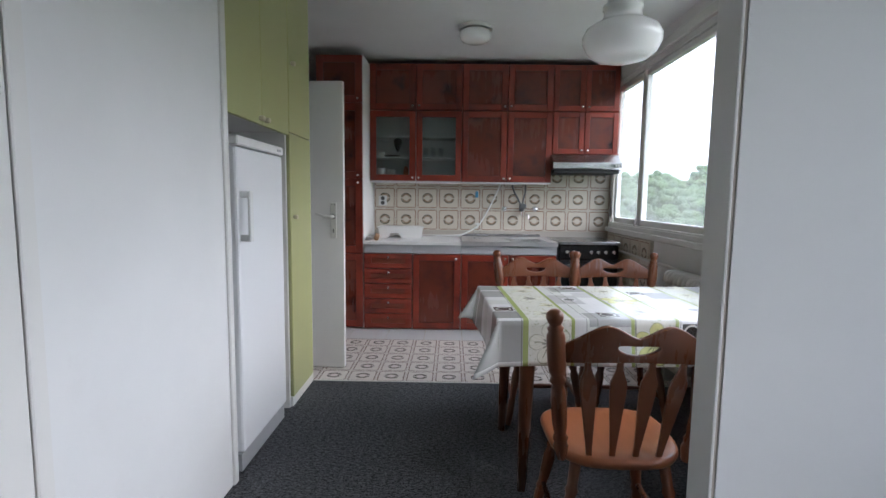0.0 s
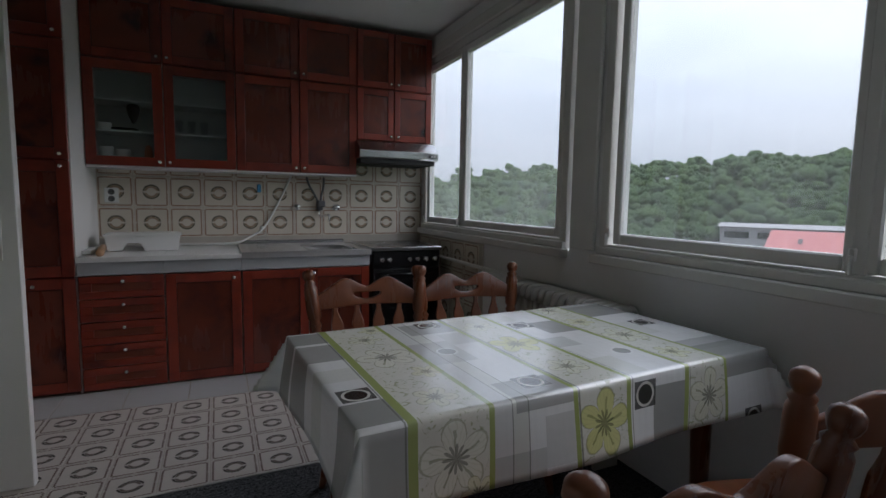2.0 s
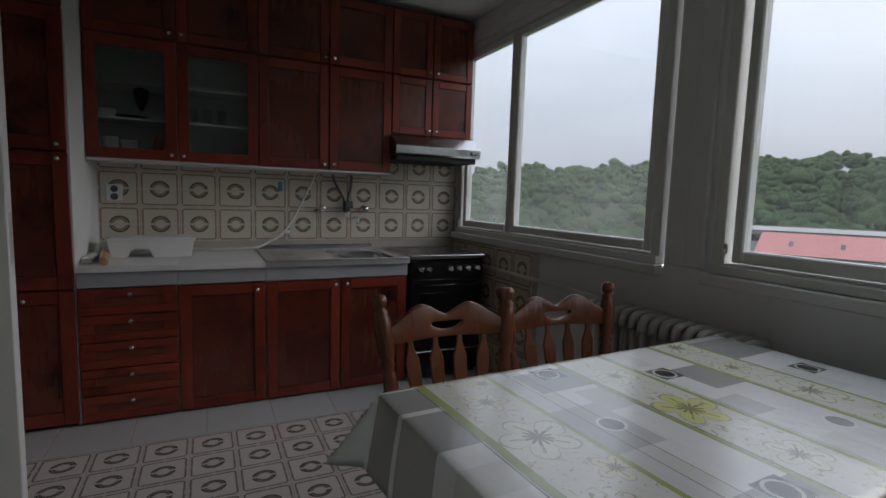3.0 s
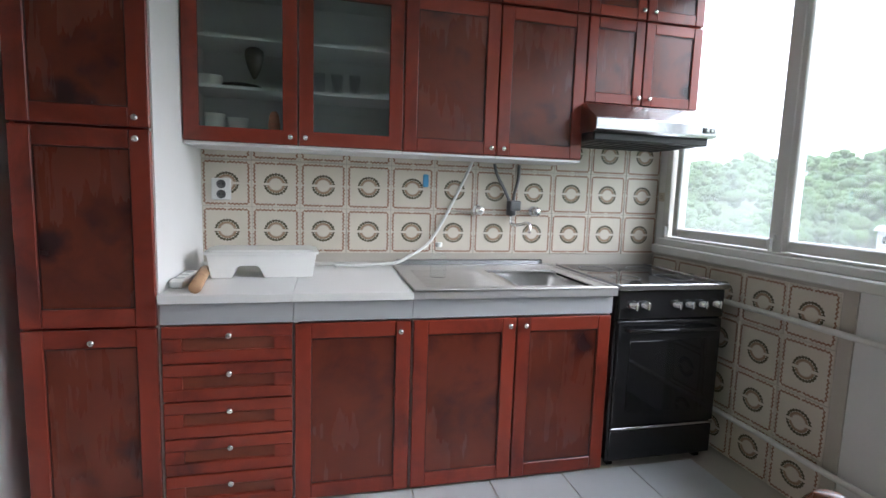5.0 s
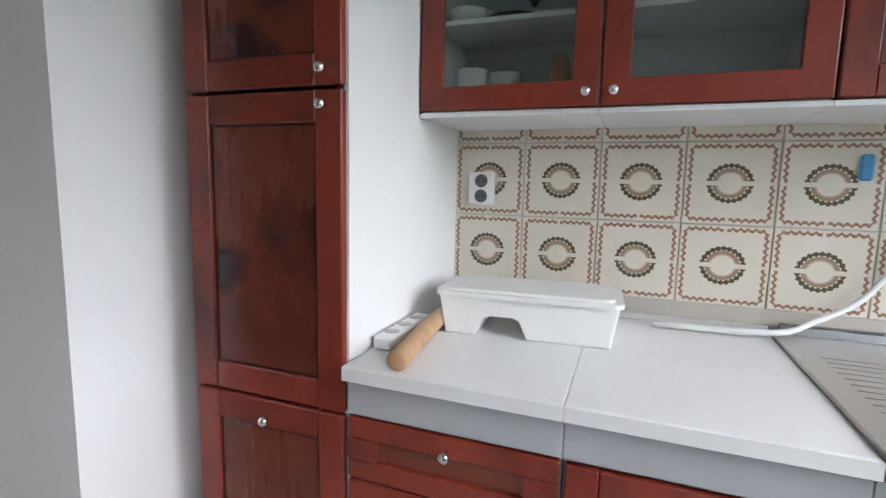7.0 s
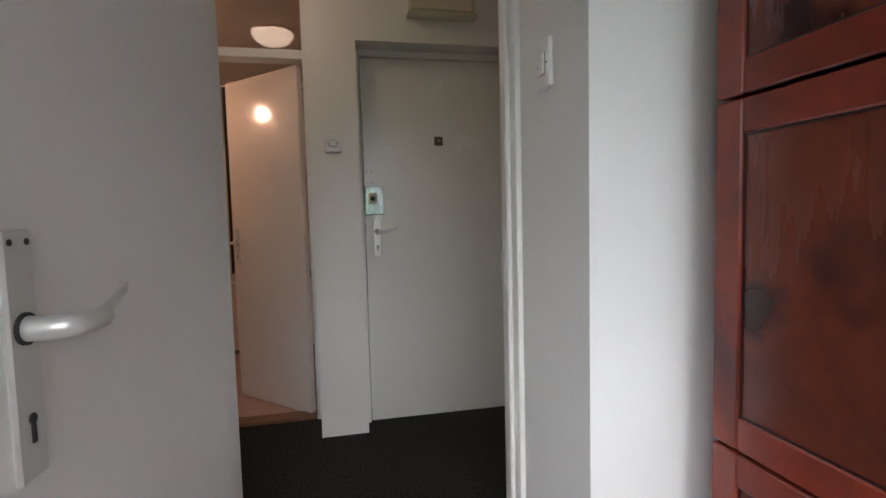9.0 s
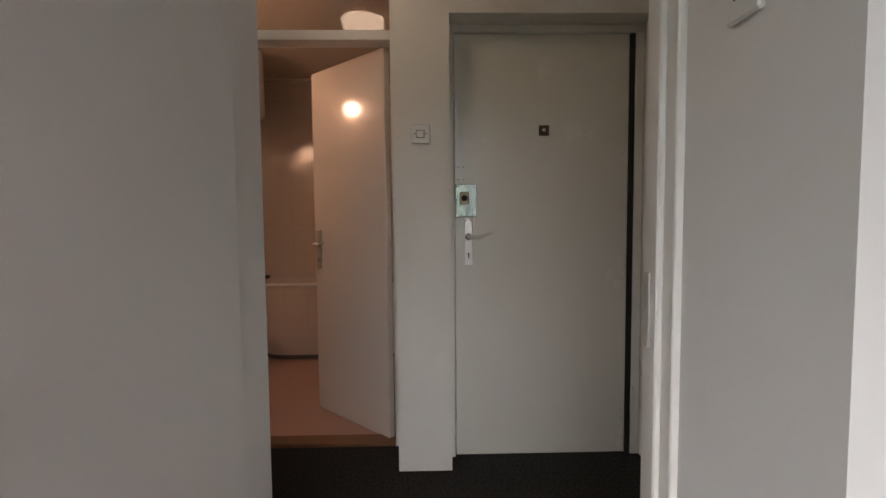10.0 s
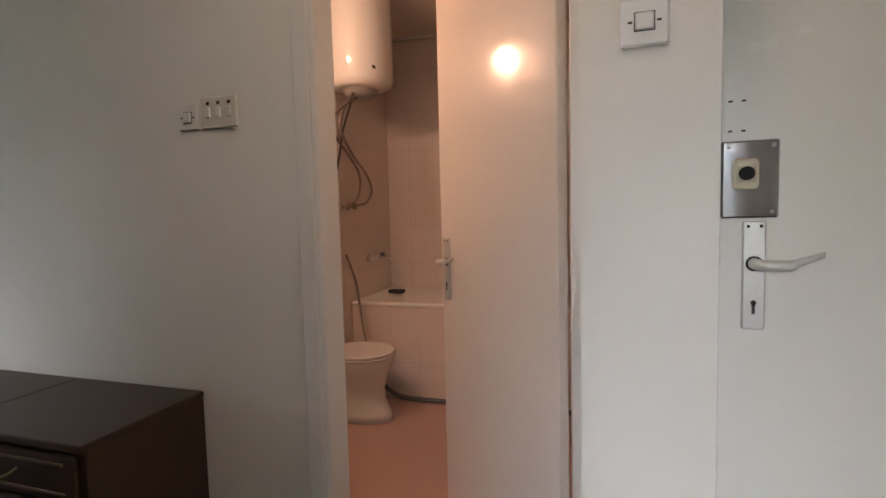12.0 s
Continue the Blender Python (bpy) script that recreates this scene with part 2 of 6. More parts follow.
def tile_pattern(name, ground, brown, ringc, dotc, rough=0.25, spec=0.5):
    """A glazed tile, one unit wide in its own coordinates: a scalloped border and a ring of two dotted arcs."""
    n = Nodes(name)
    c = n.t.nodes.new("ShaderNodeTexCoord")
    sep = n.t.nodes.new("ShaderNodeSeparateXYZ")
    n.link(c.outputs["Object"], sep.inputs[0])
    u, v = sep.outputs[0], sep.outputs[1]
    au, av = n.math("ABSOLUTE", u), n.math("ABSOLUTE", v)
    m, lo = n.math("MAXIMUM", au, av), n.math("MINIMUM", au, av)
    # rounded corner distance
    du, dv = n.math("MAXIMUM", n.math("SUBTRACT", au, 0.36), 0.0), n.math("MAXIMUM", n.math("SUBTRACT", av, 0.36), 0.0)
    edge = n.math("SQRT", n.math("ADD", n.math("MULTIPLY", du, du), n.math("MULTIPLY", dv, dv)))
    wave = n.math("ABSOLUTE", n.math("SINE", n.math("MULTIPLY", lo, 39.0)))
    line = n.math("ADD", edge, n.math("MULTIPLY", wave, 0.03))
    b1 = n.math("LESS_THAN", n.math("ABSOLUTE", n.math("SUBTRACT", line, 0.100)), 0.018)
    gap = n.math("GREATER_THAN", lo, 0.018)
    border = n.math("MULTIPLY", b1, gap)
    r = n.math("SQRT", n.math("ADD", n.math("MULTIPLY", u, u), n.math("MULTIPLY", n.math("MULTIPLY", v, v), 1.12)))
    split = n.math("GREATER_THAN", av, 0.028)
    arc = n.math("MULTIPLY", n.math("LESS_THAN", n.math("ABSOLUTE", n.math("SUBTRACT", r, 0.170)), 0.021), split)
    th = n.math("ARCTAN2", v, u)
    beads = n.math("MULTIPLY_ADD", n.math("ABSOLUTE", n.math("SINE", n.math("MULTIPLY", th, 11.0))), 0.022, 0.010)
    dots = n.math("MULTIPLY", n.math("LESS_THAN", n.math("ABSOLUTE", n.math("SUBTRACT", r, 0.224)), beads), split)
    inner = n.math("LESS_THAN", n.math("ABSOLUTE", n.math("SUBTRACT", r, 0.140)), 0.009)
    vv = n.coords((1, 1, 1), shift=n.shift())
    f = n.noise(vv, 3.0, 5)
    fine = n.noise(vv, 30.0, 3)
    g = n.mix(f, ground, tuple(q * 0.86 for q in ground))
    fade = n.math("MULTIPLY_ADD", fine, 0.4, 0.75)
    col = n.mix(n.math("MULTIPLY", border, fade), g, brown)
    col = n.mix(n.math("MULTIPLY", n.math("MULTIPLY", inner, split), 0.5), col, brown)
    col = n.mix(n.math("MULTIPLY", arc, fade), col, ringc)
    col = n.mix(dots, col, dotc)
    n.bump(f, 0.1, 0.01)
    return n.done(col, n.math("MULTIPLY_ADD", fine, 0.12, rough), spec=spec)


def glass(name, tint=(1, 1, 1), rough=0.0):
    n = Nodes(name)
    n.b.inputs["Transmission Weight"].default_value = 1.0
    n.b.inputs["IOR"].default_value = 1.45
    return n.done(tint, rough)


def pane_glass(name, tint=(0.97, 0.98, 0.98), veil=0.0):
    """Thin window glass: clear, with a gloss that grows at grazing angles."""
    mat = bpy.data.materials.new(name)
    mat.use_nodes = True
    t = mat.node_tree
    t.nodes.clear()
    out = t.nodes.new("ShaderNodeOutputMaterial")
    mixn, tr, gl, lw, pw, ma = [t.nodes.new(k) for k in ("ShaderNodeMixShader", "ShaderNodeBsdfTransparent", "ShaderNodeBsdfGlossy", "ShaderNodeLayerWeight", "ShaderNodeMath", "ShaderNodeMath")]
    tr.inputs[0].default_value = (*tint, 1)
    gl.inputs["Roughness"].default_value = 0.02
    pw.operation, ma.operation = "POWER", "MULTIPLY_ADD"
    pw.inputs[1].default_value, ma.inputs[1].default_value, ma.inputs[2].default_value = 5.0, 0.7, 0.035
    for p, q in ((lw.outputs["Facing"], pw.inputs[0]), (pw.outputs[0], ma.inputs[0]), (ma.outputs[0], mixn.inputs[0]), (tr.outputs[0], mixn.inputs[1]), (gl.outputs[0], mixn.inputs[2]), (mixn.outputs[0], out.inputs[0])):
        t.links.new(p, q)
    # milky layer in the glass stands in for distant haze and glare
    if veil:
        film, both, spots = [t.nodes.new(k) for k in ("ShaderNodeBsdfTranslucent", "ShaderNodeMixShader", "ShaderNodeTexNoise")]
        film.inputs[0].default_value = (0.9, 0.93, 0.95, 1)
        spots.inputs["Scale"].default_value = 3.0
        am = t.nodes.new("ShaderNodeMath")
        am.operation = "MULTIPLY"
        am.inputs[1].default_value = veil * 2
        for p, q in ((spots.outputs["Fac"], am.inputs[0]), (am.outputs[0], both.inputs[0]), (mixn.outputs[0], both.inputs[1]), (film.outputs[0], both.inputs[2]), (both.outputs[0], out.inputs[0])):
            t.links.new(p, q)
    return mat


def carpet(name, a, b):
    n = Nodes(name)
    v = n.coords()
    f = n.noise(v, 130.0, 3, 0.7)
    g = n.noise(n.coords((1.0, 2.2, 1.0)), 42.0, 5, 0.75)
    big = n.noise(v, 2.0, 4)
    c = n.mix(n.ramp(n.math("MULTIPLY_ADD", g, 0.5, n.math("MULTIPLY", f, 0.5)), 0.43, 0.57), a, b)
    c = n.mix(n.math("MULTIPLY", big, 0.4), c, tuple(q * 0.8 for q in a))
    n.bump(f, 1.0, 0.006)
    return n.done(c, 0.95, spec=0.1)


def leaves(name, a, b):
    n = Nodes(name)
    v = n.coords()
    f = n.noise(v, 1.1, 6, 0.75)
    big = n.noise(v, 0.02, 3)
    isl = n.t.nodes.new("ShaderNodeNewGeometry").outputs["Random Per Island"]
    c = n.mix(n.ramp(f, 0.35, 0.65), a, b)
    c = n.mix(n.math("MULTIPLY", isl, 0.55), c, (b[0] * 1.25, b[1] * 1.15, b[2] * 1.0))
    c = n.mix(n.math("MULTIPLY", big, 0.3), c, (a[0] * 0.8, a[1] * 0.9, a[2] * 1.3))
    n.bump(n.noise(v, 2.0, 6, 0.75), 1.0, 1.2)
    return n.done(c, 0.9, spec=0.1)


def lit_opal(name, color, strength):
    """Opal glass with a lit bulb behind it."""
    n = Nodes(name)
    n.b.inputs["Emission Color"].default_value = (*color, 1)
    n.b.inputs["Emission Strength"].default_value = strength
    return n.done((0.9, 0.86, 0.8), 0.2)


def jointed_tile(name, color):
    """Pale glazed wall tiles with thin, slightly dirty joints."""
    n = Nodes(name)
    c = n.t.nodes.new("ShaderNodeTexCoord")
    sep = n.t.nodes.new("ShaderNodeSeparateXYZ")
    n.link(c.outputs["Object"], sep.inputs[0])
    across = n.math("FLOORED_MODULO", n.math("ADD", sep.outputs[0], sep.outputs[1]), 0.20)
    up = n.math("FLOORED_MODULO", n.math("ADD", sep.outputs[2], 0.05), 0.30)
    joint = n.math("MAXIMUM", n.math("LESS_THAN", across, 0.003), n.math("LESS_THAN", up, 0.003))
    v = n.coords(kind="Object")
    big = n.noise(v, 2.5, 4)
    worn = n.noise(v, 7.0, 3)
    col = n.mix(big, tuple(q * 0.95 for q in color), tuple(q * 1.04 for q in color))
    col = n.mix(n.math("MULTIPLY", joint, n.math("MULTIPLY_ADD", worn, 0.7, 0.05)), col, tuple(q * 0.55 for q in color))
    n.bump(n.math("MULTIPLY_ADD", joint, -1.0, n.math("MULTIPLY", big, 0.4)), 0.25, 0.002)
    return n.done(col, n.math("MULTIPLY_ADD", big, 0.1, 0.12))


WHITE_WALL = paint("white_wall_paint", (0.78, 0.78, 0.77), 0.6)
CEILING = paint("ceiling_paint", (0.78, 0.78, 0.78), 0.7)
WARM_WALL = paint("cream_wall_paint", (0.78, 0.76, 0.71), 0.55)
WHITE_GLOSS = paint("white_gloss_paint", (0.76, 0.75, 0.72), 0.32, 0.03, 0.08)
BATH_GLOSS = paint("cream_gloss_paint", (0.72, 0.66, 0.60), 0.07, 0.03, 0.012)
DOOR_GLOSS = paint("aged_cream_door_paint", (0.76, 0.745, 0.69), 0.25, 0.04, 0.05)
BRAID = plain("brown_braided_hose", (0.22, 0.17, 0.14), 0.45, 0.3)
WINDOW_PAINT = paint("old_window_paint", (0.68, 0.68, 0.65), 0.4, 0.06, 0.25, 6.0, (0.5, 0.45, 0.4))
PINK_TILE = jointed_tile("pink_bathroom_tile", (0.72, 0.62, 0.55))
PINK_FLOOR = paint("pink_bathroom_floor", (0.50, 0.32, 0.26), 0.35, 0.08)
GREEN = paint("olive_green_paint", (0.42, 0.43, 0.20), 0.38, 0.05, 0.08)
MAHOGANY = stained_wood("red_stained_wood", (0.215, 0.031, 0.016), (0.03, 0.008, 0.008), 0.3, blotch=0.8, soft=0.87)
MAHOGANY_H = stained_wood("red_stained_wood_across", (0.225, 0.034, 0.018), (0.03, 0.008, 0.008), 0.3, axis=0, blotch=0.8, soft=0.87)
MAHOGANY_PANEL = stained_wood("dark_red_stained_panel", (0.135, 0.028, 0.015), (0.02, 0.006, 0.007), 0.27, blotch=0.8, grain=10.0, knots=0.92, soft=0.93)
DRAWER_PANEL = stained_wood("worn_orange_brown_panel", (0.20, 0.050, 0.026), (0.05, 0.012, 0.009), 0.32, axis=0, blotch=0.6, soft=0.75)
DARK_RIM = stained_wood("dark_rim_wood", (0.035, 0.010, 0.008), (0.012, 0.005, 0.005), 0.4)
CHAIR_WOOD = stained_wood("brown_varnished_wood", (0.165, 0.055, 0.024), (0.06, 0.018, 0.009), 0.28, 2, 0.45, soft=0.75)
CHAIR_SEAT = stained_wood("orange_brown_seat_wood", (0.29, 0.10, 0.043), (0.2, 0.06, 0.025), 0.3, 1, 0.3, 10)
DARK_WOOD = stained_wood("dark_brown_veneer", (0.052, 0.025, 0.013), (0.02, 0.01, 0.006), 0.42, 1, soft=0.8)
CARPET = carpet("grey_carpet", (0.012, 0.013, 0.016), (0.19, 0.195, 0.205))
CARPET_DARK = carpet("dark_hall_carpet", (0.018, 0.017, 0.016), (0.06, 0.056, 0.052))
WALL_TILE = tile_pattern("patterned_wall_tile", (0.72, 0.66, 0.56), (0.27, 0.125, 0.065), (0.30, 0.19, 0.11), (0.085, 0.07, 0.032))
FLOOR_TILE = tile_pattern("patterned_floor_tile", (0.66, 0.61, 0.57), (0.12, 0.065, 0.05), (0.07, 0.045, 0.032), (0.03, 0.024, 0.02), 0.42, 0.25)
PLAIN_TILE = paint("plain_pale_tile", (0.50, 0.51, 0.52), 0.3, 0.05, 0.05)
GROUT = plain("tile_grout", (0.50, 0.46, 0.40), 0.9)
MIRROR_STEEL = plain("mirror_steel", (0.46, 0.47, 0.49), 0.08, 1.0, 0.03)
SINK_STEEL = plain("worn_sink_steel", (0.68, 0.67, 0.66), 0.42, 1.0, 0.1, 40)
TAP_GREY = plain("dull_grey_metal", (0.16, 0.16, 0.165), 0.4, 0.7, 0.08)
CHROME = plain("chrome", (0.78, 0.78, 0.78), 0.15, 1.0, 0.03)
STEEL = plain("brushed_steel", (0.46, 0.46, 0.47), 0.24, 1.0, 0.06, 60)
ALU = plain("matt_aluminium", (0.66, 0.65, 0.62), 0.38, 0.6, 0.05)
BLACK = plain("black_enamel", (0.012, 0.012, 0.013), 0.22)
BLACK_GLASS = plain("black_oven_glass", (0.008, 0.008, 0.009), 0.06)
DARK_GAP = plain("dark_rubber", (0.02, 0.02, 0.02), 0.7)
WHITE_PLASTIC = plain("white_plastic", (0.78, 0.78, 0.76), 0.35, 0.0, 0.02)
CREAM_PLASTIC = plain("yellowed_plastic", (0.62, 0.56, 0.42), 0.4, 0.0, 0.04)
WORKTOP = plain("white_laminate", (0.74, 0.74, 0.74), 0.35, 0.0, 0.02)
GREY_BAND = plain("grey_laminate", (0.42, 0.43, 0.44), 0.4, 0.0, 0.03)
FRIDGE = Nodes("white_enamel").done((0.80, 0.81, 0.82), 0.42)
CERAMIC = plain("white_ceramic", (0.78, 0.76, 0.72), 0.12, 0.0, 0.02)
OPAL = plain("opal_glass", (0.90, 0.90, 0.89), 0.15, 0.0, 0.02)
RADIATOR = plain("old_radiator_paint", (0.52, 0.50, 0.46), 0.45, 0.0, 0.06)
# haze over the outside view is put into these panes, most beside the cooker
PANE = pane_glass("window_glass", (0.86, 0.87, 0.87), veil=0.032)
PANE_HAZY = pane_glass("hazy_window_glass", (0.86, 0.87, 0.87), veil=0.05)
PANE_HAZIER = pane_glass("hazier_window_glass", (0.86, 0.87, 0.87), veil=0.065)
CLEAR = pane_glass("cabinet_glass", (0.82, 0.85, 0.84))
FANLIGHT = pane_glass("fanlight_glass", (0.9, 0.89, 0.87))
BROWN_DARK = plain("dark_brown_ceramic", (0.03, 0.015, 0.01), 0.3)
BLUE = plain("blue_plastic", (0.08, 0.30, 0.55), 0.4)
LIGHT_WOOD = stained_wood("pale_turned_wood", (0.50, 0.30, 0.17), (0.3, 0.16, 0.08), 0.5, 0, 0.2)
RUBBER = plain("grey_rubber_hose", (0.10, 0.10, 0.10), 0.6)

# ---------------- setting: floors, walls, ceiling ----------------
CEIL = 2.60
structure("floor", nb(-5.2, 2.8, -2.6, 5.5, -0.25, -0.02), plain("screed", (0.3, 0.3, 0.3), 0.9), "bare screed under the floor coverings", "floor")
structure("floor_carpet", nb(-0.752, 2.49, -2.6, 3.268, -0.02, 0.0), CARPET, "mottled dark grey needle-felt carpet on the floor", "carpet")
structure("floor_hall", nb(-2.64, -0.755, -2.6, 5.0, -0.02, 0.0), CARPET_DARK, "dark brown-black carpet on the hall floor", "carpet")
structure("floor_tile_bed", nb(-0.75, 2.49, 3.272, 5.3, -0.02, -0.006), GROUT, "pale grout under the patterned kitchen floor tiles", "floor")
structure("floor_bathroom", nb(-5.0, -2.62, 2.1, 4.1, -0.02, 0.006), PINK_FLOOR, "pinkish terracotta bathroom floor", "floor")
structure("carpet_edge_strip", nb(-0.1, 2.48, 3.262, 3.278, -0.004, 0.003, bevel=0.002), ALU, "thin metal strip between carpet and tiles", "trim")
structure("ceiling", nb(-5.2, 2.8, -2.8, 5.5, CEIL, CEIL + 0.2), CEILING, "white painted plaster ceiling", "ceiling")
structure("wall_north", nb(-5.2, 2.55, 5.3, 5.5, -0.02, CEIL), WHITE_WALL, "white painted kitchen end wall", "wall")


def wall_from(name, pieces, material, label):
    bm = bmesh.new()
    for p in pieces:
        box(bm, *p)
    return structure(name, bm, material, label, "wall")


WX0, WX1 = 2.49, 2.55
wall_from("wall_east", [(WX0, 2.74, -2.8, 5.3, -0.02, 0.96), (WX0, WX1, -2.8, 5.3, 2.42, CEIL), (WX0, WX1, 5.22, 5.3, 0.96, 2.42),
                        (WX0, WX1, 2.94, 3.17, 0.96, 2.42), (WX0, WX1, 0.45, 1.02, 0.96, 2.42), (WX0, WX1, -2.8, -2.3, 0.96, 2.42)], WHITE_WALL, "white wall below and between the kitchen windows")
wall_from("wall_south", [(1.347, 2.49, 0.942, 1.020, -0.02, CEIL), (-0.72, 1.347, 0.942, 1.020, 2.12, CEIL), (-0.72, -0.12, 0.942, 1.020, -0.02, 2.12)], WHITE_WALL, "white wall with a wide doorway to the kitchen")
wall_from("wall_west", [(-0.90, -0.77, 0.9, 3.53, -0.02, CEIL), (-0.90, -0.77, 3.53, 4.44, 2.10, CEIL), (-0.77, -0.105, 1.052, 2.03, -0.02, CEIL)], WHITE_WALL, "white wall beside the built-in cupboards")
wall_from("wall_pillar", [(-0.93, -0.53, 4.39, 5.3, -0.02, CEIL), (-1.08, -0.93, 4.44, 5.3, -0.02, CEIL)], WHITE_WALL, "white wall pillar between the hall door and the kitchen cupboards")
wall_from("wall_back_room", [(-2.80, -2.64, -2.6, 0.9, -0.02, CEIL), (-2.80, 2.49, -2.8, -2.6, -0.02, CEIL)], WHITE_WALL, "plain white wall of the room behind")
wall_from("wall_hall_north", [(-2.2, -1.08, 4.90, 5.06, -0.02, CEIL)], WARM_WALL, "white hall wall beside the entrance door")
wall_from("wall_entrance", [(-2.62, -2.27, 3.73, 3.985, -0.02, CEIL), (-2.62, -2.27, 3.985, 4.94, 2.135, CEIL), (-2.62, -2.2, 4.94, 5.06, -0.02, CEIL)], WARM_WALL, "white pillar and lintel round the recessed entrance door")
wall_from("wall_bathroom", [(-2.64, -2.54, 0.9, 2.93, -0.02, CEIL)], WARM_WALL, "off-white hall wall beside the bathroom door")
wall_from("wall_bath_far", [(-5.1, -4.92, 2.0, 4.2, -0.02, CEIL)], PINK_TILE, "pale glazed tiles on the bathroom wall")
wall_from("wall_bath_side", [(-4.92, -2.64, 2.0, 2.14, -0.02, CEIL)], PINK_TILE, "pale glazed tiles on the wall behind the toilet")
wall_from("wall_bath_right", [(-4.92, -2.62, 3.985, 4.2, -0.02, CEIL)], PINK_TILE, "pale tiled bathroom wall")

# the jambs of the wide doorway where the walk begins
structure("door_frame_right", nb(1.3315, 1.3385, 0.939, 1.024, 0.0, 2.12, bevel=0.002, seg=2), WHITE_GLOSS, "white gloss-painted door jamb with a worn edge", "door frame")
structure("jamb_joint_right", nb(1.3385, 1.347, 0.945, 1.018, 0.0, 2.12), plain("brown_joint", (0.46, 0.40, 0.34), 0.8), "brown open joint between door jamb and wall", "trim")
structure("door_frame_left", box(nb(-0.12, -0.095, 0.955, 1.04, 0.0, 2.12, bevel=0.004, seg=2), -0.12, -0.098, 1.052, 1.098, 0.0, 2.12, bevel=0.003), WHITE_GLOSS, "white gloss-painted door jamb", "door frame")
structure("jamb_joint_left", nb(-0.12, -0.107, 1.04, 1.052, 0.0, 2.12), plain("grey_joint", (0.30, 0.28, 0.26), 0.8), "grey open joint beside the door jamb", "trim")


# ---------------- windows ----------------
def window(name, y0, y1, splits, label, panes):
    """A painted timber window: outer frame, mullions, sashes and glass, seen from inside. splits: the glazed stretches."""
    root = tagged(new(name), label, "window", kind="structure")
    z0, z1 = 0.97, 2.42
    bm = bmesh.new()
    for a in ((y0, y0 + 0.05, z0, z1), (y1 - 0.05, y1, z0, z1), (y0 + 0.05, y1 - 0.05, z1 - 0.05, z1), (y0 + 0.05, y1 - 0.05, z0, z0 + 0.05)):
        box(bm, 2.475, 2.545, *a, bevel=0.004)
    for (a0, a1), (b0, b1) in zip(splits, splits[1:]):
        box(bm, 2.478, 2.545, a1 + 0.028, b0 - 0.028, z0 + 0.05, z1 - 0.05, bevel=0.004)
    part("window_frame", bm, WINDOW_PAINT, root)
    for (a, b), glazing in zip(splits, panes):
        bm = bmesh.new()
        g0, g1 = 1.075, 2.315
        for q in ((a - 0.045, a, g0 - 0.05, g1 + 0.05), (b, b + 0.045, g0 - 0.05, g1 + 0.05), (a, b, g1, g1 + 0.05), (a, b, g0 - 0.05, g0)):
            box(bm, 2.483, 2.535, *q, bevel=0.006)
        sash = part("sash", bm, WINDOW_PAINT, root)
        part("pane", nb(2.502, 2.506, a, b, g0, g1), glazing, sash).visible_shadow = False
    bm = nb(2.43, 2.485, y0 - 0.02, y1 + 0.02, 0.925, 0.972, bevel=0.005)
    box(bm, 2.455, 2.488, y0, y1, 0.972, 1.01, bevel=0.004)
    part("window_sill", bm, WINDOW_PAINT, root)
    for a, b in splits:
        part("latch", box(nb(2.462, 2.476, b + 0.05, b + 0.07, 1.06, 1.10, bevel=0.004), 2.445, 2.465, b + 0.055, b + 0.065, 1.02, 1.08, bevel=0.003), ALU, root, "small dark window latch")
    return root


window("window_1", 3.19, 5.22, [(3.295, 4.41), (4.51, 5.10)], "off-white painted two-light timber window beside the cooker", (PANE_HAZY, PANE_HAZIER))
window("window_2", 1.02, 2.93, [(1.07, 1.80), (1.895, 2.805)], "off-white painted timber window beside the dining table", (PANE, PANE))
window("window_3", -2.3, 0.45, [(-2.2, -1.0), (-0.85, 0.35)], "off-white painted timber window of the room behind", (PANE, PANE))
structure("window_pier_trim", box(nb(2.462, 2.488, 2.96, 3.05, 0.98, 2.55, bevel=0.006), 2.470, 2.488, 3.05, 3.15, 0.98, 2.55, bevel=0.004), WINDOW_PAINT, "painted timber cover board between the windows", "trim")
structure("window_head_trim", nb(2.455, 2.488, 1.12, 5.28, 2.42, 2.50, bevel=0.008), WINDOW_PAINT, "painted board above the windows", "trim")


# ---------------- kitchen units ----------------
def knob(parent, at, out=(0, -1, 0)):
    bm = bmesh.new()
    m = Vector(out).to_track_quat("Z", "Y").to_matrix().to_4x4()
    lathe(bm, [(0.006, 0.0), (0.005, 0.012), (0.011, 0.016), (0.012, 0.022), (0.009, 0.027), (0.0, 0.028)], (0, 0, 0), 12)
    return part("knob", bm, CHROME, parent, "small round chrome knob", Matrix.Translation(at) @ m)


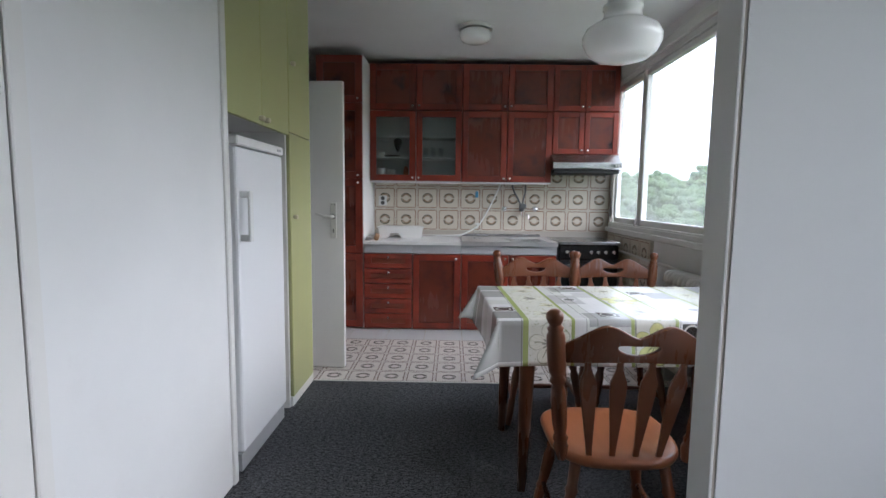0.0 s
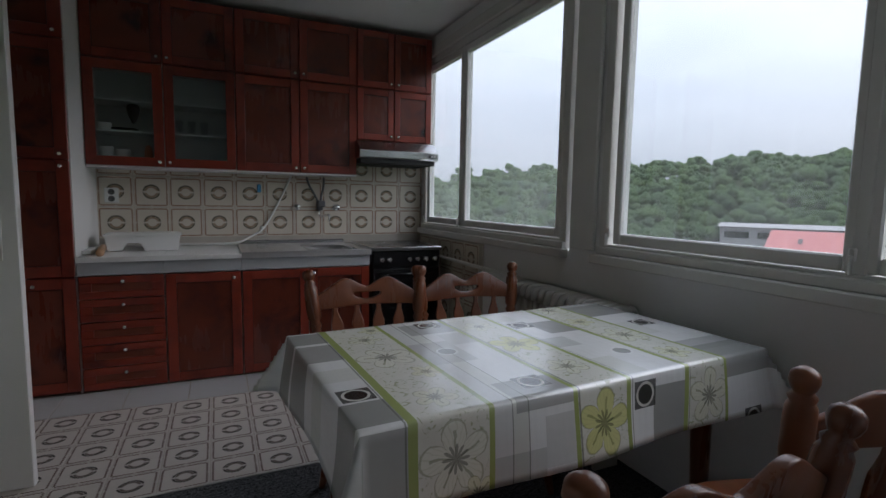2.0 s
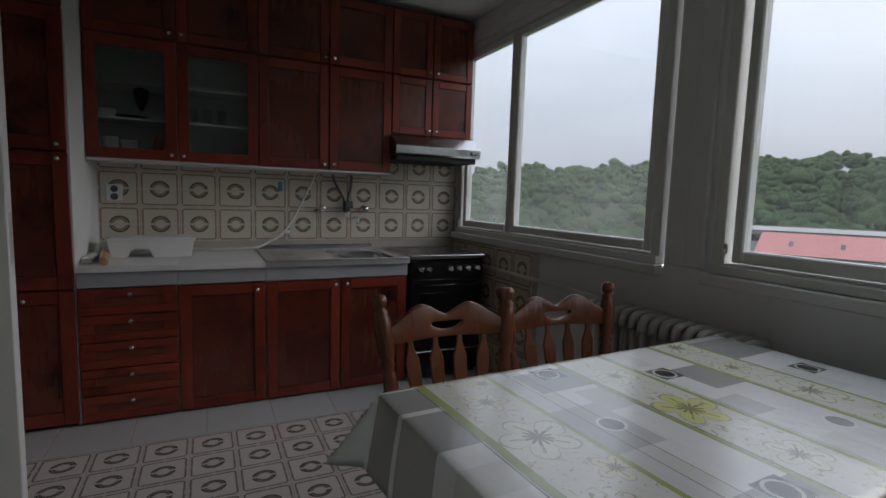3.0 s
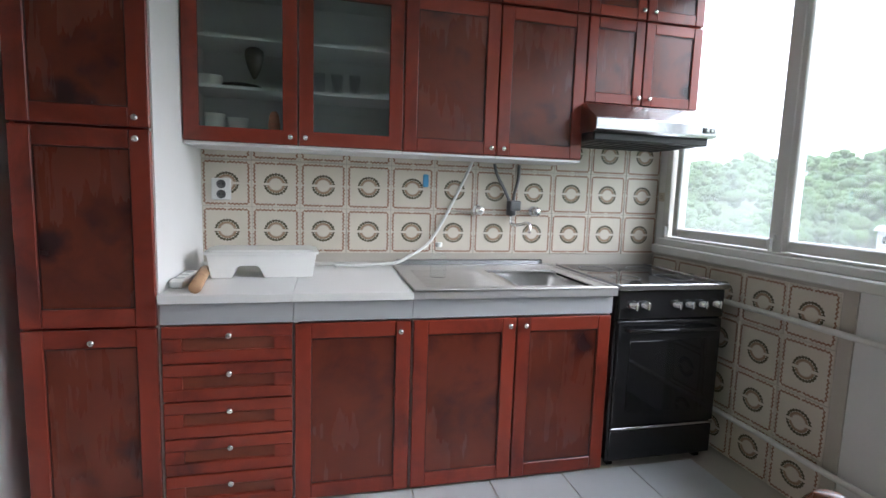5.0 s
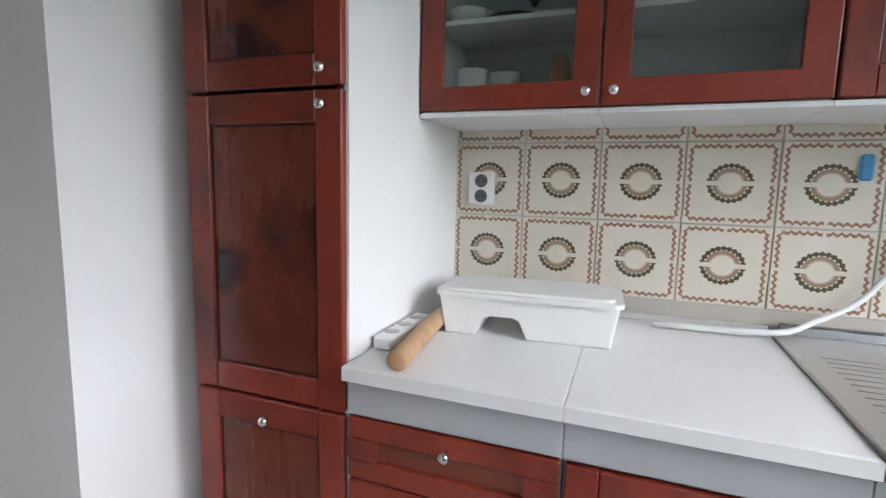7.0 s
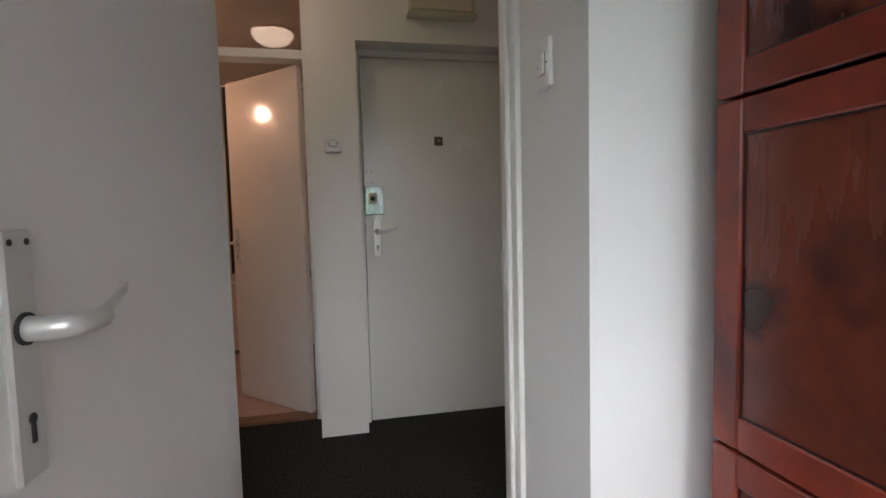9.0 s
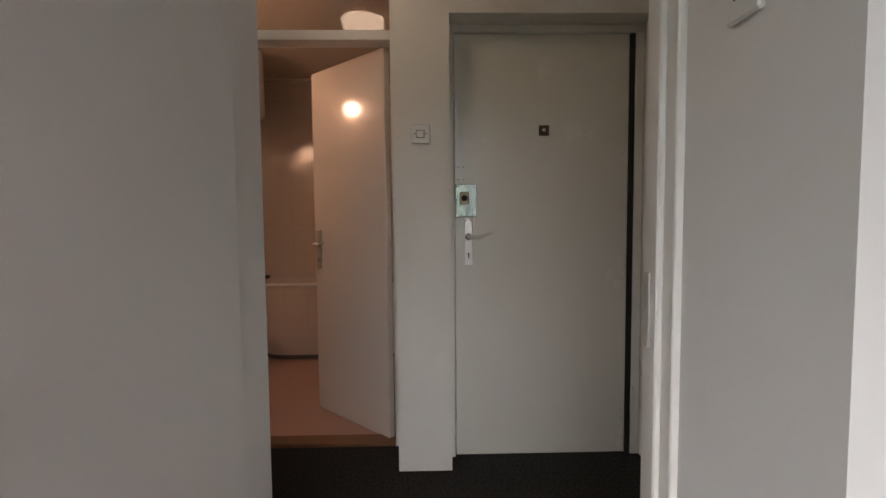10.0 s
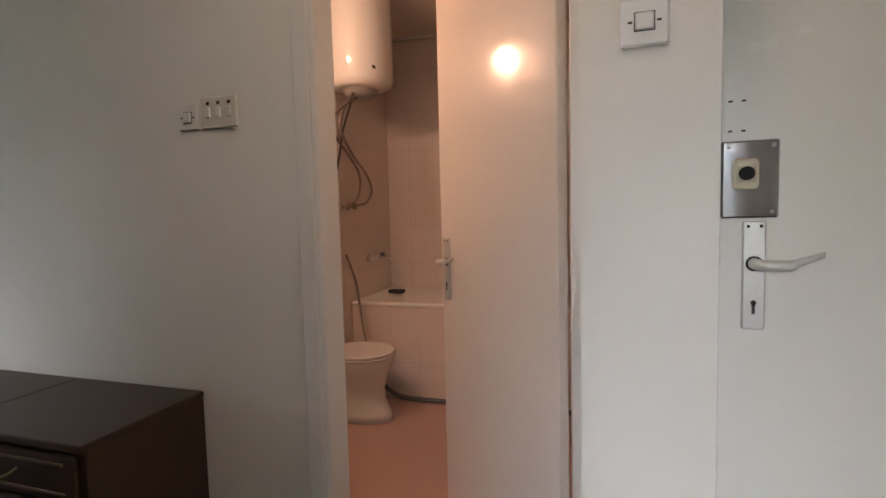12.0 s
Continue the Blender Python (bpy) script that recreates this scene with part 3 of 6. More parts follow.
def framed_door(parent, x0, x1, z0, z1, y, knob_at=None, glazed=False, w=0.055):
    """A frame-and-panel door, its face at y towards the room."""
    bm = bmesh.new()
    if glazed:
        plate(bm, [(x0, z0), (x1, z0), (x1, z1), (x0, z1)], y, y + 0.02, 0.002, [[(x0 + w, z0 + w), (x1 - w, z0 + w), (x1 - w, z1 - w), (x0 + w, z1 - w)]])
        door = part("door", bm, MAHOGANY, parent)
    else:
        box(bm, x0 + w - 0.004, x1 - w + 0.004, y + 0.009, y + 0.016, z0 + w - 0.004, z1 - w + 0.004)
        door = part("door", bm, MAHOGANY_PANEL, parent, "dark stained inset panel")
        # narrow dark strip along the four edges of the panel
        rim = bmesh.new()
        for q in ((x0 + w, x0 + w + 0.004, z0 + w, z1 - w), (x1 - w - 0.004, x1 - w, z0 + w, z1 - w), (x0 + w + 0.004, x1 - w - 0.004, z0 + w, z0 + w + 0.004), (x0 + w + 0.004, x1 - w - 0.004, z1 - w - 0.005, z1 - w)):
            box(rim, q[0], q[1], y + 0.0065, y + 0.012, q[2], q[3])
        part("panel_groove", rim, DARK_RIM, door, "narrow dark rim round the inset panel")
        for a, b in ((x0, x0 + w), (x1 - w, x1)):
            part("stile", nb(a, b, y, y + 0.02, z0, z1, bevel=0.003), MAHOGANY, door)
        for a, b in ((z0, z0 + w), (z1 - w, z1)):
            part("rail", nb(x0 + w, x1 - w, y + 0.001, y + 0.02, a, b, bevel=0.003), MAHOGANY_H, door)
    if glazed:
        part("pane", nb(x0 + w - 0.004, x1 - w + 0.004, y + 0.010, y + 0.013, z0 + w - 0.004, z1 - w + 0.004), CLEAR, door).visible_shadow = False
    if knob_at:
        knob(door, (knob_at[0], y, knob_at[1]))
    return door


def unit(name, x0, x1, y0, y1, z0, z1, label, material=None, hollow=False, top=True):
    """A cabinet body without its front, y0 the front plane of its doors."""
    root = thing(name, (0, 0, 0), label, "kitchen cabinet")
    bm = bmesh.new()
    t = 0.018
    box(bm, x0 + 0.001, x0 + t, y0 + 0.021, y1, z0, z1)
    box(bm, x1 - t, x1 - 0.001, y0 + 0.021, y1, z0, z1)
    box(bm, x0 + t, x1 - t, y0 + 0.021, y1, z0, z0 + t)
    if top:
        box(bm, x0 + t, x1 - t, y0 + 0.021, y1, z1 - t, z1)
    box(bm, x0 + t, x1 - t, y1 - 0.01, y1, z0 + t, z1 - t)
    part("body", bm, material or MAHOGANY, root)
    return root


FY = 4.61        # front plane of the base units
BW = 5.292       # back of the units
G = 0.0025       # half of the joint between doors
tall = unit("tall_cabinet", -0.425, -0.012, FY, BW, 0.02, 2.52, "tall red-brown stained wooden larder cabinet with chrome knobs")
part("side_panel", nb(-0.012, 0.0, FY + 0.018, BW, 0.0, 2.53), WHITE_WALL, tall, "white painted side panel")
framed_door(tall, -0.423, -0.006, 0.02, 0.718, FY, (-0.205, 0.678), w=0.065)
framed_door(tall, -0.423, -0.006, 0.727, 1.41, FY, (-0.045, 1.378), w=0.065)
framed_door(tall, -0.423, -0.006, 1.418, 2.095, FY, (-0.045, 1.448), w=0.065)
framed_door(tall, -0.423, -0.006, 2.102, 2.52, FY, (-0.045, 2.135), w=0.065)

drawers = unit("drawer_unit", 0.004, 0.459, FY, BW, 0.008, 0.80, "red-brown stained base unit with five drawers", WORKTOP)
for k in range(5):
    z1 = 0.722 - 0.143 * k
    z0 = z1 - 0.143 + 0.005
    bm = bmesh.new()
    w, h = 0.065, 0.045
    for q in ((0.007, 0.456, z1 - h, z1), (0.007, 0.456, z0, z0 + h)):
        box(bm, q[0], q[1], FY, FY + 0.02, q[2], q[3], bevel=0.003)
    for q in ((0.007, 0.007 + w), (0.456 - w, 0.456)):
        box(bm, q[0], q[1], FY + 0.0005, FY + 0.02, z0 + h, z1 - h)
    dr = part("drawer", bm, MAHOGANY_H, drawers)
    part("inset_panel", nb(0.007 + w - 0.002, 0.456 - w + 0.002, FY + 0.014, FY + 0.019, z0 + h - 0.002, z1 - h + 0.002), DRAWER_PANEL, dr, "recessed worn orange-brown panel")
    knob(dr, (0.236, FY, z1 - 0.032))
base1 = unit("base_cabinet", 0.461, 0.915, FY, BW, 0.008, 0.80, "red-brown stained base cabinet under the worktop", WORKTOP)
framed_door(base1, 0.466, 0.911, 0.01, 0.72, FY, (0.868, 0.683), w=0.06)
base2 = unit("sink_cabinet", 0.917, 1.805, FY, BW, 0.008, 0.80, "red-brown stained double-door cabinet under the sink", WORKTOP, top=False)
framed_door(base2, 0.922, 1.357, 0.01, 0.72, FY, (1.325, 0.69), w=0.06)
framed_door(base2, 1.363, 1.80, 0.01, 0.72, FY, (1.395, 0.69), w=0.06)
for nm, a, b in (("drawers", 0.004, 0.4595), ("door", 0.4605, 0.9155), ("sink", 0.9165, 1.805)):
    tagged(part("grey_fascia", nb(a, b, FY + 0.004, FY + 0.02, 0.728, 0.809, bevel=0.002), GREY_BAND), "grey laminate fascia strip under the worktop edge", "fascia", "worktop fascias")
for a, b in ((0.004, 0.4595), (0.4605, 0.9155)):
    wt = thing("worktop", (0, 0, 0), "white laminate worktop section on the base units", "worktop", "worktops")
    part("board", nb(a, b, FY - 0.018, BW, 0.811, 0.842, bevel=0.002), WORKTOP, wt)
    part("edge_band", nb(a, b, FY - 0.021, FY - 0.0185, 0.8105, 0.8405, bevel=0.001), WHITE_PLASTIC, wt, "white plastic edge band")
    part("back_strip", nb(a, b, 5.268, 5.284, 0.8425, 0.862, bevel=0.004), ALU, wt, "aluminium strip along the wall")

# upper cabinets
UY = 4.97
for x0, x1, zs, lab, glz in ((0.004, 0.459, 1.41, "stained wall cabinet with a glazed door and dishes inside", True), (0.461, 0.913, 1.41, "stained wall cabinet with a glazed door and glasses inside", True),
                             (0.915, 1.358, 1.41, "red-brown stained wooden wall cabinet", False), (1.360, 1.800, 1.41, "red-brown stained wall cabinet with dark stains", False)):
    u = unit("wall_cabinet", x0, x1, UY, BW, zs, 2.098, lab, WORKTOP if glz else None)
    kx = x1 - 0.03 if x0 < 0.4 or 0.9 < x0 < 1.3 else x0 + 0.03
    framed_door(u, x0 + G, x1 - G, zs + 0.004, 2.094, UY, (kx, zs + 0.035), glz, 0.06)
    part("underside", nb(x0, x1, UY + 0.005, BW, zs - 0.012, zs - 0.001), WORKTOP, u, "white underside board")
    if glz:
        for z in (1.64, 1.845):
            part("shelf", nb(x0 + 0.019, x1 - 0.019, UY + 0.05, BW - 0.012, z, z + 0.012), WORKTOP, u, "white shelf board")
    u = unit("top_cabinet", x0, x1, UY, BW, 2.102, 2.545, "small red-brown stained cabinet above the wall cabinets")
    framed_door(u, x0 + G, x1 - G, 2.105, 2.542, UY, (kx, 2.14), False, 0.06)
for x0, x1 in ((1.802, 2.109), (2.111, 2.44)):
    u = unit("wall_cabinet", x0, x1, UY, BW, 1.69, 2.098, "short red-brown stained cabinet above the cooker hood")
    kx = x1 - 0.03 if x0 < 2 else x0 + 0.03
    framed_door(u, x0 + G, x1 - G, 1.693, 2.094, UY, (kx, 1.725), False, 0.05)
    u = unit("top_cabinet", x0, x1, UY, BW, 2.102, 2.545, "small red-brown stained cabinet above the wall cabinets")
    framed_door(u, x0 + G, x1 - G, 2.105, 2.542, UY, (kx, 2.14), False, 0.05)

# cooker hood
hood = thing("cooker_hood", (0, 0, 0), "slim stainless steel cooker hood under the wall cabinets", "cooker hood")
bm = bmesh.new()
pr = [(5.29, 1.68), (4.93, 1.68), (4.82, 1.60), (4.82, 1.545), (4.84, 1.535), (5.29, 1.555)]
vs0, vs1 = [bm.verts.new((1.785, y, z)) for y, z in pr], [bm.verts.new((2.445, y, z)) for y, z in pr]
for i in range(len(pr)):
    j = (i + 1) % len(pr)
    bm.faces.new((vs0[i], vs0[j], vs1[j], vs1[i]))
bm.faces.new(vs0), bm.faces.new(vs1[::-1])
bmesh.ops.recalc_face_normals(bm, faces=bm.faces)
bmesh.ops.bevel(bm, geom=bm.edges[:], offset=0.003, segments=1, affect="EDGES")
part("body", bm, STEEL, hood)
part("control", nb(2.36, 2.425, 4.813, 4.822, 1.558, 1.582, bevel=0.002), BLACK, hood, "small black switch panel")
for x in (2.375, 2.40):
    part("button", nb(x, x + 0.014, 4.809, 4.815, 1.563, 1.577, bevel=0.002), WHITE_PLASTIC, hood)
bm = nb(1.80, 2.43, 4.86, 5.27, 1.500, 1.538, bevel=0.006)
for k in range(9):
    box(bm, 1.84 + k * 0.064, 1.87 + k * 0.064, 4.90, 5.23, 1.496, 1.501)
part("grille", bm, plain("black_filter", (0.018, 0.018, 0.018), 0.55), hood, "black filter underside with slots")

# sink
sink = thing("sink", (0, 0, 0), "stainless steel double sink with a ribbed drainer", "sink")
SX0, SX1, SY0, SY1, SZ = 0.917, 1.81, FY - 0.022, 5.285, 0.845
bm = bmesh.new()
b0, b1, by0, by1 = 1.36, 1.735, 4.66, 5.09
for q in ((SX0, b0, SY0, SY1), (b1, SX1, SY0, SY1), (b0, b1, SY0, by0), (b0, b1, by1, SY1)):
    box(bm, q[0], q[1], q[2], q[3], SZ - 0.006, SZ)
box(bm, SX0, SX1, SY0, SY0 + 0.006, SZ - 0.034, SZ - 0.001)
for q in ((SX0, SX1, SY0, SY0 + 0.02), (SX0, SX1, SY1 - 0.02, SY1), (SX0, SX0 + 0.02, SY0, SY1), (SX1 - 0.02, SX1, SY0, SY1)):
    box(bm, *q, SZ - 0.001, SZ + 0.006, bevel=0.003)
part("rim", bm, SINK_STEEL, sink)
bm = bmesh.new()
box(bm, b0, b1, by0, by1, SZ - 0.15, SZ - 0.002, bevel=0.045, seg=5)
top = [f for f in bm.faces if f.calc_center_median().z > SZ - 0.006]
bmesh.ops.delete(bm, geom=top, context="FACES")
bmesh.ops.reverse_faces(bm, faces=bm.faces)
for f in bm.faces:
    f.smooth = True
part("bowl", bm, SINK_STEEL, sink)
bm = bmesh.new()
for k in range(13):
    y = 4.68 + k * 0.034
    tube(bm, [(0.98, y, SZ - 0.0035), (1.31, y, SZ - 0.0035)], [0.005, 0.005], 6)
part("drainer_ribs", bm, SINK_STEEL, sink, "ribbed draining board")
part("drain", lathe(bmesh.new(), [(0.0, 0.0), (0.03, 0.0), (0.034, 0.004), (0.036, 0.0)], (1.52, 4.92, SZ - 0.158), 16), CHROME, sink)
part("upstand", nb(SX0 + 0.02, SX1 - 0.05, 5.262, 5.288, SZ + 0.001, SZ + 0.03, bevel=0.005), STEEL, sink)

# cooker
ck = thing("cooker", (0, 0, 0), "black freestanding electric cooker with a steel-edged hob", "cooker")
cx0, cx1, cy0, cy1 = 1.825, 2.375, 4.60, 5.22
part("body", nb(cx0, cx1, cy0 + 0.02, cy1, 0.03, 0.835, bevel=0.006), BLACK, ck)
part("hob", nb(cx0 - 0.003, cx1 + 0.003, cy0 - 0.012, cy1, 0.838, 0.856, bevel=0.006), BLACK_GLASS, ck, "black glass hob")
bm = nb(cx0 - 0.006, cx1 + 0.006, cy0 - 0.018, cy0 - 0.002, 0.832, 0.860, bevel=0.004)
box(bm, cx0 - 0.006, cx0 + 0.004, cy0 - 0.002, cy1, 0.832, 0.860, bevel=0.003)
box(bm, cx1 - 0.004, cx1 + 0.006, cy0 - 0.002, cy1, 0.832, 0.860, bevel=0.003)
part("trim", bm, STEEL, ck, "polished steel hob edge")
for x, y, r in ((1.97, 4.78, 0.07), (2.23, 4.78, 0.09), (1.97, 5.05, 0.09), (2.23, 5.05, 0.07)):
    part("ring", lathe(bmesh.new(), [(r - 0.004, 0.0), (r - 0.004, 0.001), (r, 0.001), (r, 0.0)], (x, y, 0.856), 28), plain("hob_marking", (0.12, 0.12, 0.12), 0.3), ck)
part("control_panel", nb(cx0 + 0.004, cx1 - 0.004, cy0, cy0 + 0.022, 0.70, 0.828, bevel=0.004), BLACK, ck)
for x in (1.895, 1.955, 2.115, 2.18, 2.25, 2.325):
    kb = lathe(bmesh.new(), [(0.021, 0.0), (0.021, 0.006), (0.016, 0.010), (0.015, 0.028), (0.0, 0.030)], (0, 0, 0), 16)
    box(kb, -0.004, 0.004, -0.018, 0.018, 0.012, 0.036, bevel=0.002)
    part("knob", kb, CHROME, ck, "round silver cooker knob", Matrix.Translation((x, cy0, 0.765)) @ pose(0, 0, 0, 90, 0, 0))
od = part("oven_door", nb(cx0 + 0.006, cx1 - 0.006, cy0, cy0 + 0.024, 0.20, 0.694, bevel=0.005), BLACK, ck)
part("oven_window", nb(cx0 + 0.07, cx1 - 0.07, cy0 - 0.003, cy0 + 0.002, 0.27, 0.60, bevel=0.001), BLACK_GLASS, od, "dark oven window")
bm = tube(bmesh.new(), [(cx0 + 0.05, cy0 - 0.001, 0.655), (cx0 + 0.055, cy0 - 0.035, 0.655), (cx1 - 0.055, cy0 - 0.035, 0.655), (cx1 - 0.05, cy0 - 0.001, 0.655)], 0.011, 10)
part("handle", bm, BLACK, od, "black tubular oven handle")
part("drawer", nb(cx0 + 0.006, cx1 - 0.006, cy0 + 0.002, cy0 + 0.022, 0.04, 0.185, bevel=0.006), BLACK, ck)
part("drawer_trim", nb(cx0 + 0.006, cx1 - 0.006, cy0 - 0.002, cy0 + 0.006, 0.186, 0.197, bevel=0.002), STEEL, ck)
for x in (cx0 + 0.04, cx1 - 0.04):
    for y in (cy0 + 0.06, cy1 - 0.06):
        part("foot", nb(x - 0.015, x + 0.015, y - 0.015, y + 0.015, 0.0, 0.032), BLACK, ck)


# ---------------- built-in cupboards and fridge ----------------
cup = thing("built_in_cupboard", (0, 0, 0), "olive green built-in cupboard around the fridge, white edges", "cupboard")
for y0, y1, x1 in ((2.032, 2.055, -0.118), (2.815, 2.835, -0.118), (3.245, 3.268, -0.105)):
    part("side_panel", nb(-0.765, x1, y0, y1, 0.0, CEIL - 0.01), WHITE_GLOSS, cup)
part("niche_top", nb(-0.765, -0.16, 2.055, 2.815, 1.60, 1.62), WHITE_GLOSS, cup)
for y0, y1, z0, z1, kn in ((2.058, 2.436, 1.585, CEIL - 0.02, (2.405, 1.612)), (2.440, 2.83, 1.585, CEIL - 0.02, (2.475, 1.612))):
    d = part("door", nb(-0.118, -0.098, y0, y1, z0, z1, bevel=0.003), GREEN, cup)
    kb = part("knob", nb(-0.098, -0.072, kn[0] - 0.014, kn[0] + 0.014, kn[1] - 0.012, kn[1] + 0.012, bevel=0.005), CREAM_PLASTIC, d, "square pale plastic knob")
for z0, z1, kz in ((0.06, 1.60, 1.125), (1.605, CEIL - 0.02, 1.99)):
    d = part("door", nb(-0.118, -0.098, 2.838, 3.243, z0, z1, bevel=0.003), GREEN, cup)
    part("knob", nb(-0.098, -0.072, 2.875, 2.90, kz - 0.012, kz + 0.012, bevel=0.005), CREAM_PLASTIC, d, "square pale plastic knob")
part("plinth", nb(-0.13, -0.105, 2.838, 3.243, 0.0, 0.057), WHITE_GLOSS, cup)
part("edge_strip", nb(-0.106, -0.092, 2.018, 2.056, 0.0, CEIL - 0.01, bevel=0.004), WHITE_GLOSS, cup, "white edge strip")

fr = thing("fridge", (0, 0, 0), "tall white fridge in the cupboard niche", "fridge")
part("body", nb(-0.70, -0.145, 2.125, 2.70, 0.02, 1.50, bevel=0.01, seg=2), FRIDGE, fr)
part("door", nb(-0.143, -0.095, 2.125, 2.70, 0.09, 1.455, bevel=0.012, seg=2), FRIDGE, fr)
part("top_strip", nb(-0.143, -0.088, 2.125, 2.70, 1.46, 1.503, bevel=0.006), WHITE_PLASTIC, fr, "white plastic top strip")
bm = nb(-0.060, -0.046, 2.142, 2.178, 1.045, 1.265, bevel=0.005, seg=2)
for z in (1.045, 1.235):
    box(bm, -0.096, -0.052, 2.146, 2.174, z, z + 0.03, bevel=0.005, seg=2)
part("handle", bm, WHITE_PLASTIC, fr, "white bar handle")
part("badge", nb(-0.089, -0.086, 2.61, 2.66, 1.475, 1.487), GREY_BAND, fr, "small grey badge")
part("base_grille", nb(-0.14, -0.11, 2.13, 2.695, 0.0, 0.08), GREY_BAND, fr)


# ---------------- doors ----------------
def lever_plate(parent, m, label="aluminium lever handle on a long plate", h=0.24, lever=0.12):
    bm = nb(-0.022, 0.022, -0.007, 0.0, -h * 0.61, h * 0.39, bevel=0.003)
    p = part("handle_plate", bm, ALU, parent, label, m)
    bm = tube(bmesh.new(), [(0, -0.004, 0), (0, -0.030, 0), (0.004, -0.044, 0.0), (0.014, -0.050, 0.0), (0.05, -0.051, 0.0), (0.06, -0.050, 0.001)], [0.0125, 0.012, 0.0115, 0.011, 0.011, 0.009], 14, 2)
    box(bm, 0.05, lever, -0.054, -0.048, -0.008, 0.010, bevel=0.0028, seg=2)
    for v in bm.verts:
        if v.co.x > 0.055:
            k = (v.co.x - 0.055) / (lever - 0.055)
            v.co.z = v.co.z * (1 - 0.35 * k) + 0.022 * k ** 1.3
            v.co.y += 0.012 * k
    part("lever", bm, ALU, p)
    part("collar", lathe(bmesh.new(), [(0.016, 0.0), (0.016, 0.004), (0.0, 0.004)], (0, 0, 0), 16), DARK_GAP, p, "", Matrix.Translation((0, -0.006, 0)) @ pose(0, 0, 0, 90, 0, 0))
    bm = lathe(bmesh.new(), [(0.0055, 0.0), (0.0055, 0.002), (0.0, 0.002)], (0, 0, 0), 10)
    box(bm, -0.003, 0.003, -0.024, 0.0, 0.0, 0.002)
    part("keyhole", bm, DARK_GAP, p, "", Matrix.Translation((0, -0.0065, -h * 0.36)) @ pose(0, 0, 0, 90, 0, 0))
    for x in (-0.012, 0.012):
        part("screw", lathe(bmesh.new(), [(0.0, 0.002), (0.0035, 0.001), (0.0035, -0.001)], (0, 0, 0), 8), DARK_GAP, p, "", Matrix.Translation((x, -0.007, h * 0.34)) @ pose(0, 0, 0, 90, 0, 0))
    return p


HX, HY = -0.762, 3.590
leaf = thing("kitchen_door", (HX, HY, 0), "white painted flush interior door standing open into the kitchen", "door", rz=-3.0)
part("leaf", nb(0.0, 0.824, -0.04, 0.0, 0.008, 2.04, bevel=0.003), WHITE_GLOSS, leaf)
lever_plate(leaf, Matrix.Translation((0.752, -0.04, 1.106)) @ Matrix.Diagonal((-1, 1, 1, 1)), h=0.252)
lever_plate(leaf, Matrix.Translation((0.672, 0.0, 1.107)) @ pose(0, 0, 0, 0, 0, 180), h=0.245, lever=0.135)
part("latch", nb(0.8225, 0.8255, -0.032, -0.008, 1.0, 1.16, bevel=0.001), ALU, leaf, "metal latch plate on the door edge")
for z in (0.25, 1.80):
    part("hinge", tube(bmesh.new(), [(-0.008, 0.006, z - 0.05), (-0.008, 0.006, z + 0.05)], 0.007, 8), WHITE_GLOSS, leaf)

bm = bmesh.new()
box(bm, -0.90, -0.765, 3.53, 3.585, 0.0, 2.10, bevel=0.003)
box(bm, -0.775, -0.755, 3.505, 3.572, 0.0, 2.14, bevel=0.004)
box(bm, -0.915, -0.895, 3.50, 3.575, 0.0, 2.14, bevel=0.004)
structure("door_frame_hall_left", bm, WHITE_GLOSS, "white gloss door frame post beside the hall door", "door frame")
bm = bmesh.new()
box(bm, -1.07, -0.931, 4.374, 4.438, 0.0, 2.10, bevel=0.003)
box(bm, -1.01, -0.975, 4.360, 4.376, 0.0, 2.10, bevel=0.004)
structure("door_frame_hall_right", bm, WHITE_GLOSS, "white gloss door frame post with a strike plate", "door frame")
structure("strike_plate_hall", nb(-1.03, -1.005, 4.357, 4.361, 0.93, 1.09, bevel=0.001), ALU, "metal strike plate in the hall door frame", "strike plate")
structure("door_frame_hall_top", nb(-1.07, -0.765, 3.585, 4.374, 2.055, 2.10, bevel=0.003), WHITE_GLOSS, "white gloss door frame head", "door frame")


ed = thing("entrance_door", (0, 0, 0), "beige painted flush entrance door, closed", "door")
part("leaf", nb(-2.455, -2.41, 4.012, 4.868, 0.008, 2.09, bevel=0.003), DOOR_GLOSS, ed)
structure("door_frame_entrance", box(box(nb(-2.46, -2.40, 3.987, 4.008, 0.0, 2.133, bevel=0.003), -2.46, -2.40, 4.008, 4.938, 2.096, 2.133, bevel=0.003), -2.46, -2.40, 4.896, 4.938, 0.0, 2.096, bevel=0.003), WARM_WALL, "painted steel entrance door frame", "door frame")
structure("door_seal", nb(-2.452, -2.405, 4.871, 4.895, 0.0, 2.094), DARK_GAP, "dark gap and seal beside the entrance door", "seal")
part("lock_plate", nb(-2.41, -2.402, 4.014, 4.121, 1.211, 1.373, bevel=0.004, seg=2), MIRROR_STEEL, ed, "polished steel security lock plate")
for y, z in ((4.109, 1.223), (4.109, 1.361), (4.026, 1.361)):
    part("screw", lathe(bmesh.new(), [(0.0, 0.003), (0.004, 0.002), (0.005, 0.0)], (0, 0, 0), 10), ALU, ed, "", Matrix.Translation((-2.402, y, z)) @ pose(0, 0, 0, 0, 90, 0))
part("lock_cylinder", box(nb(-2.402, -2.396, 4.034, 4.082, 1.272, 1.336, bevel=0.008, seg=2), -2.396, -2.391, 4.041, 4.075, 1.285, 1.323, bevel=0.006, seg=2), CREAM_PLASTIC, ed, "yellowish lock collar")
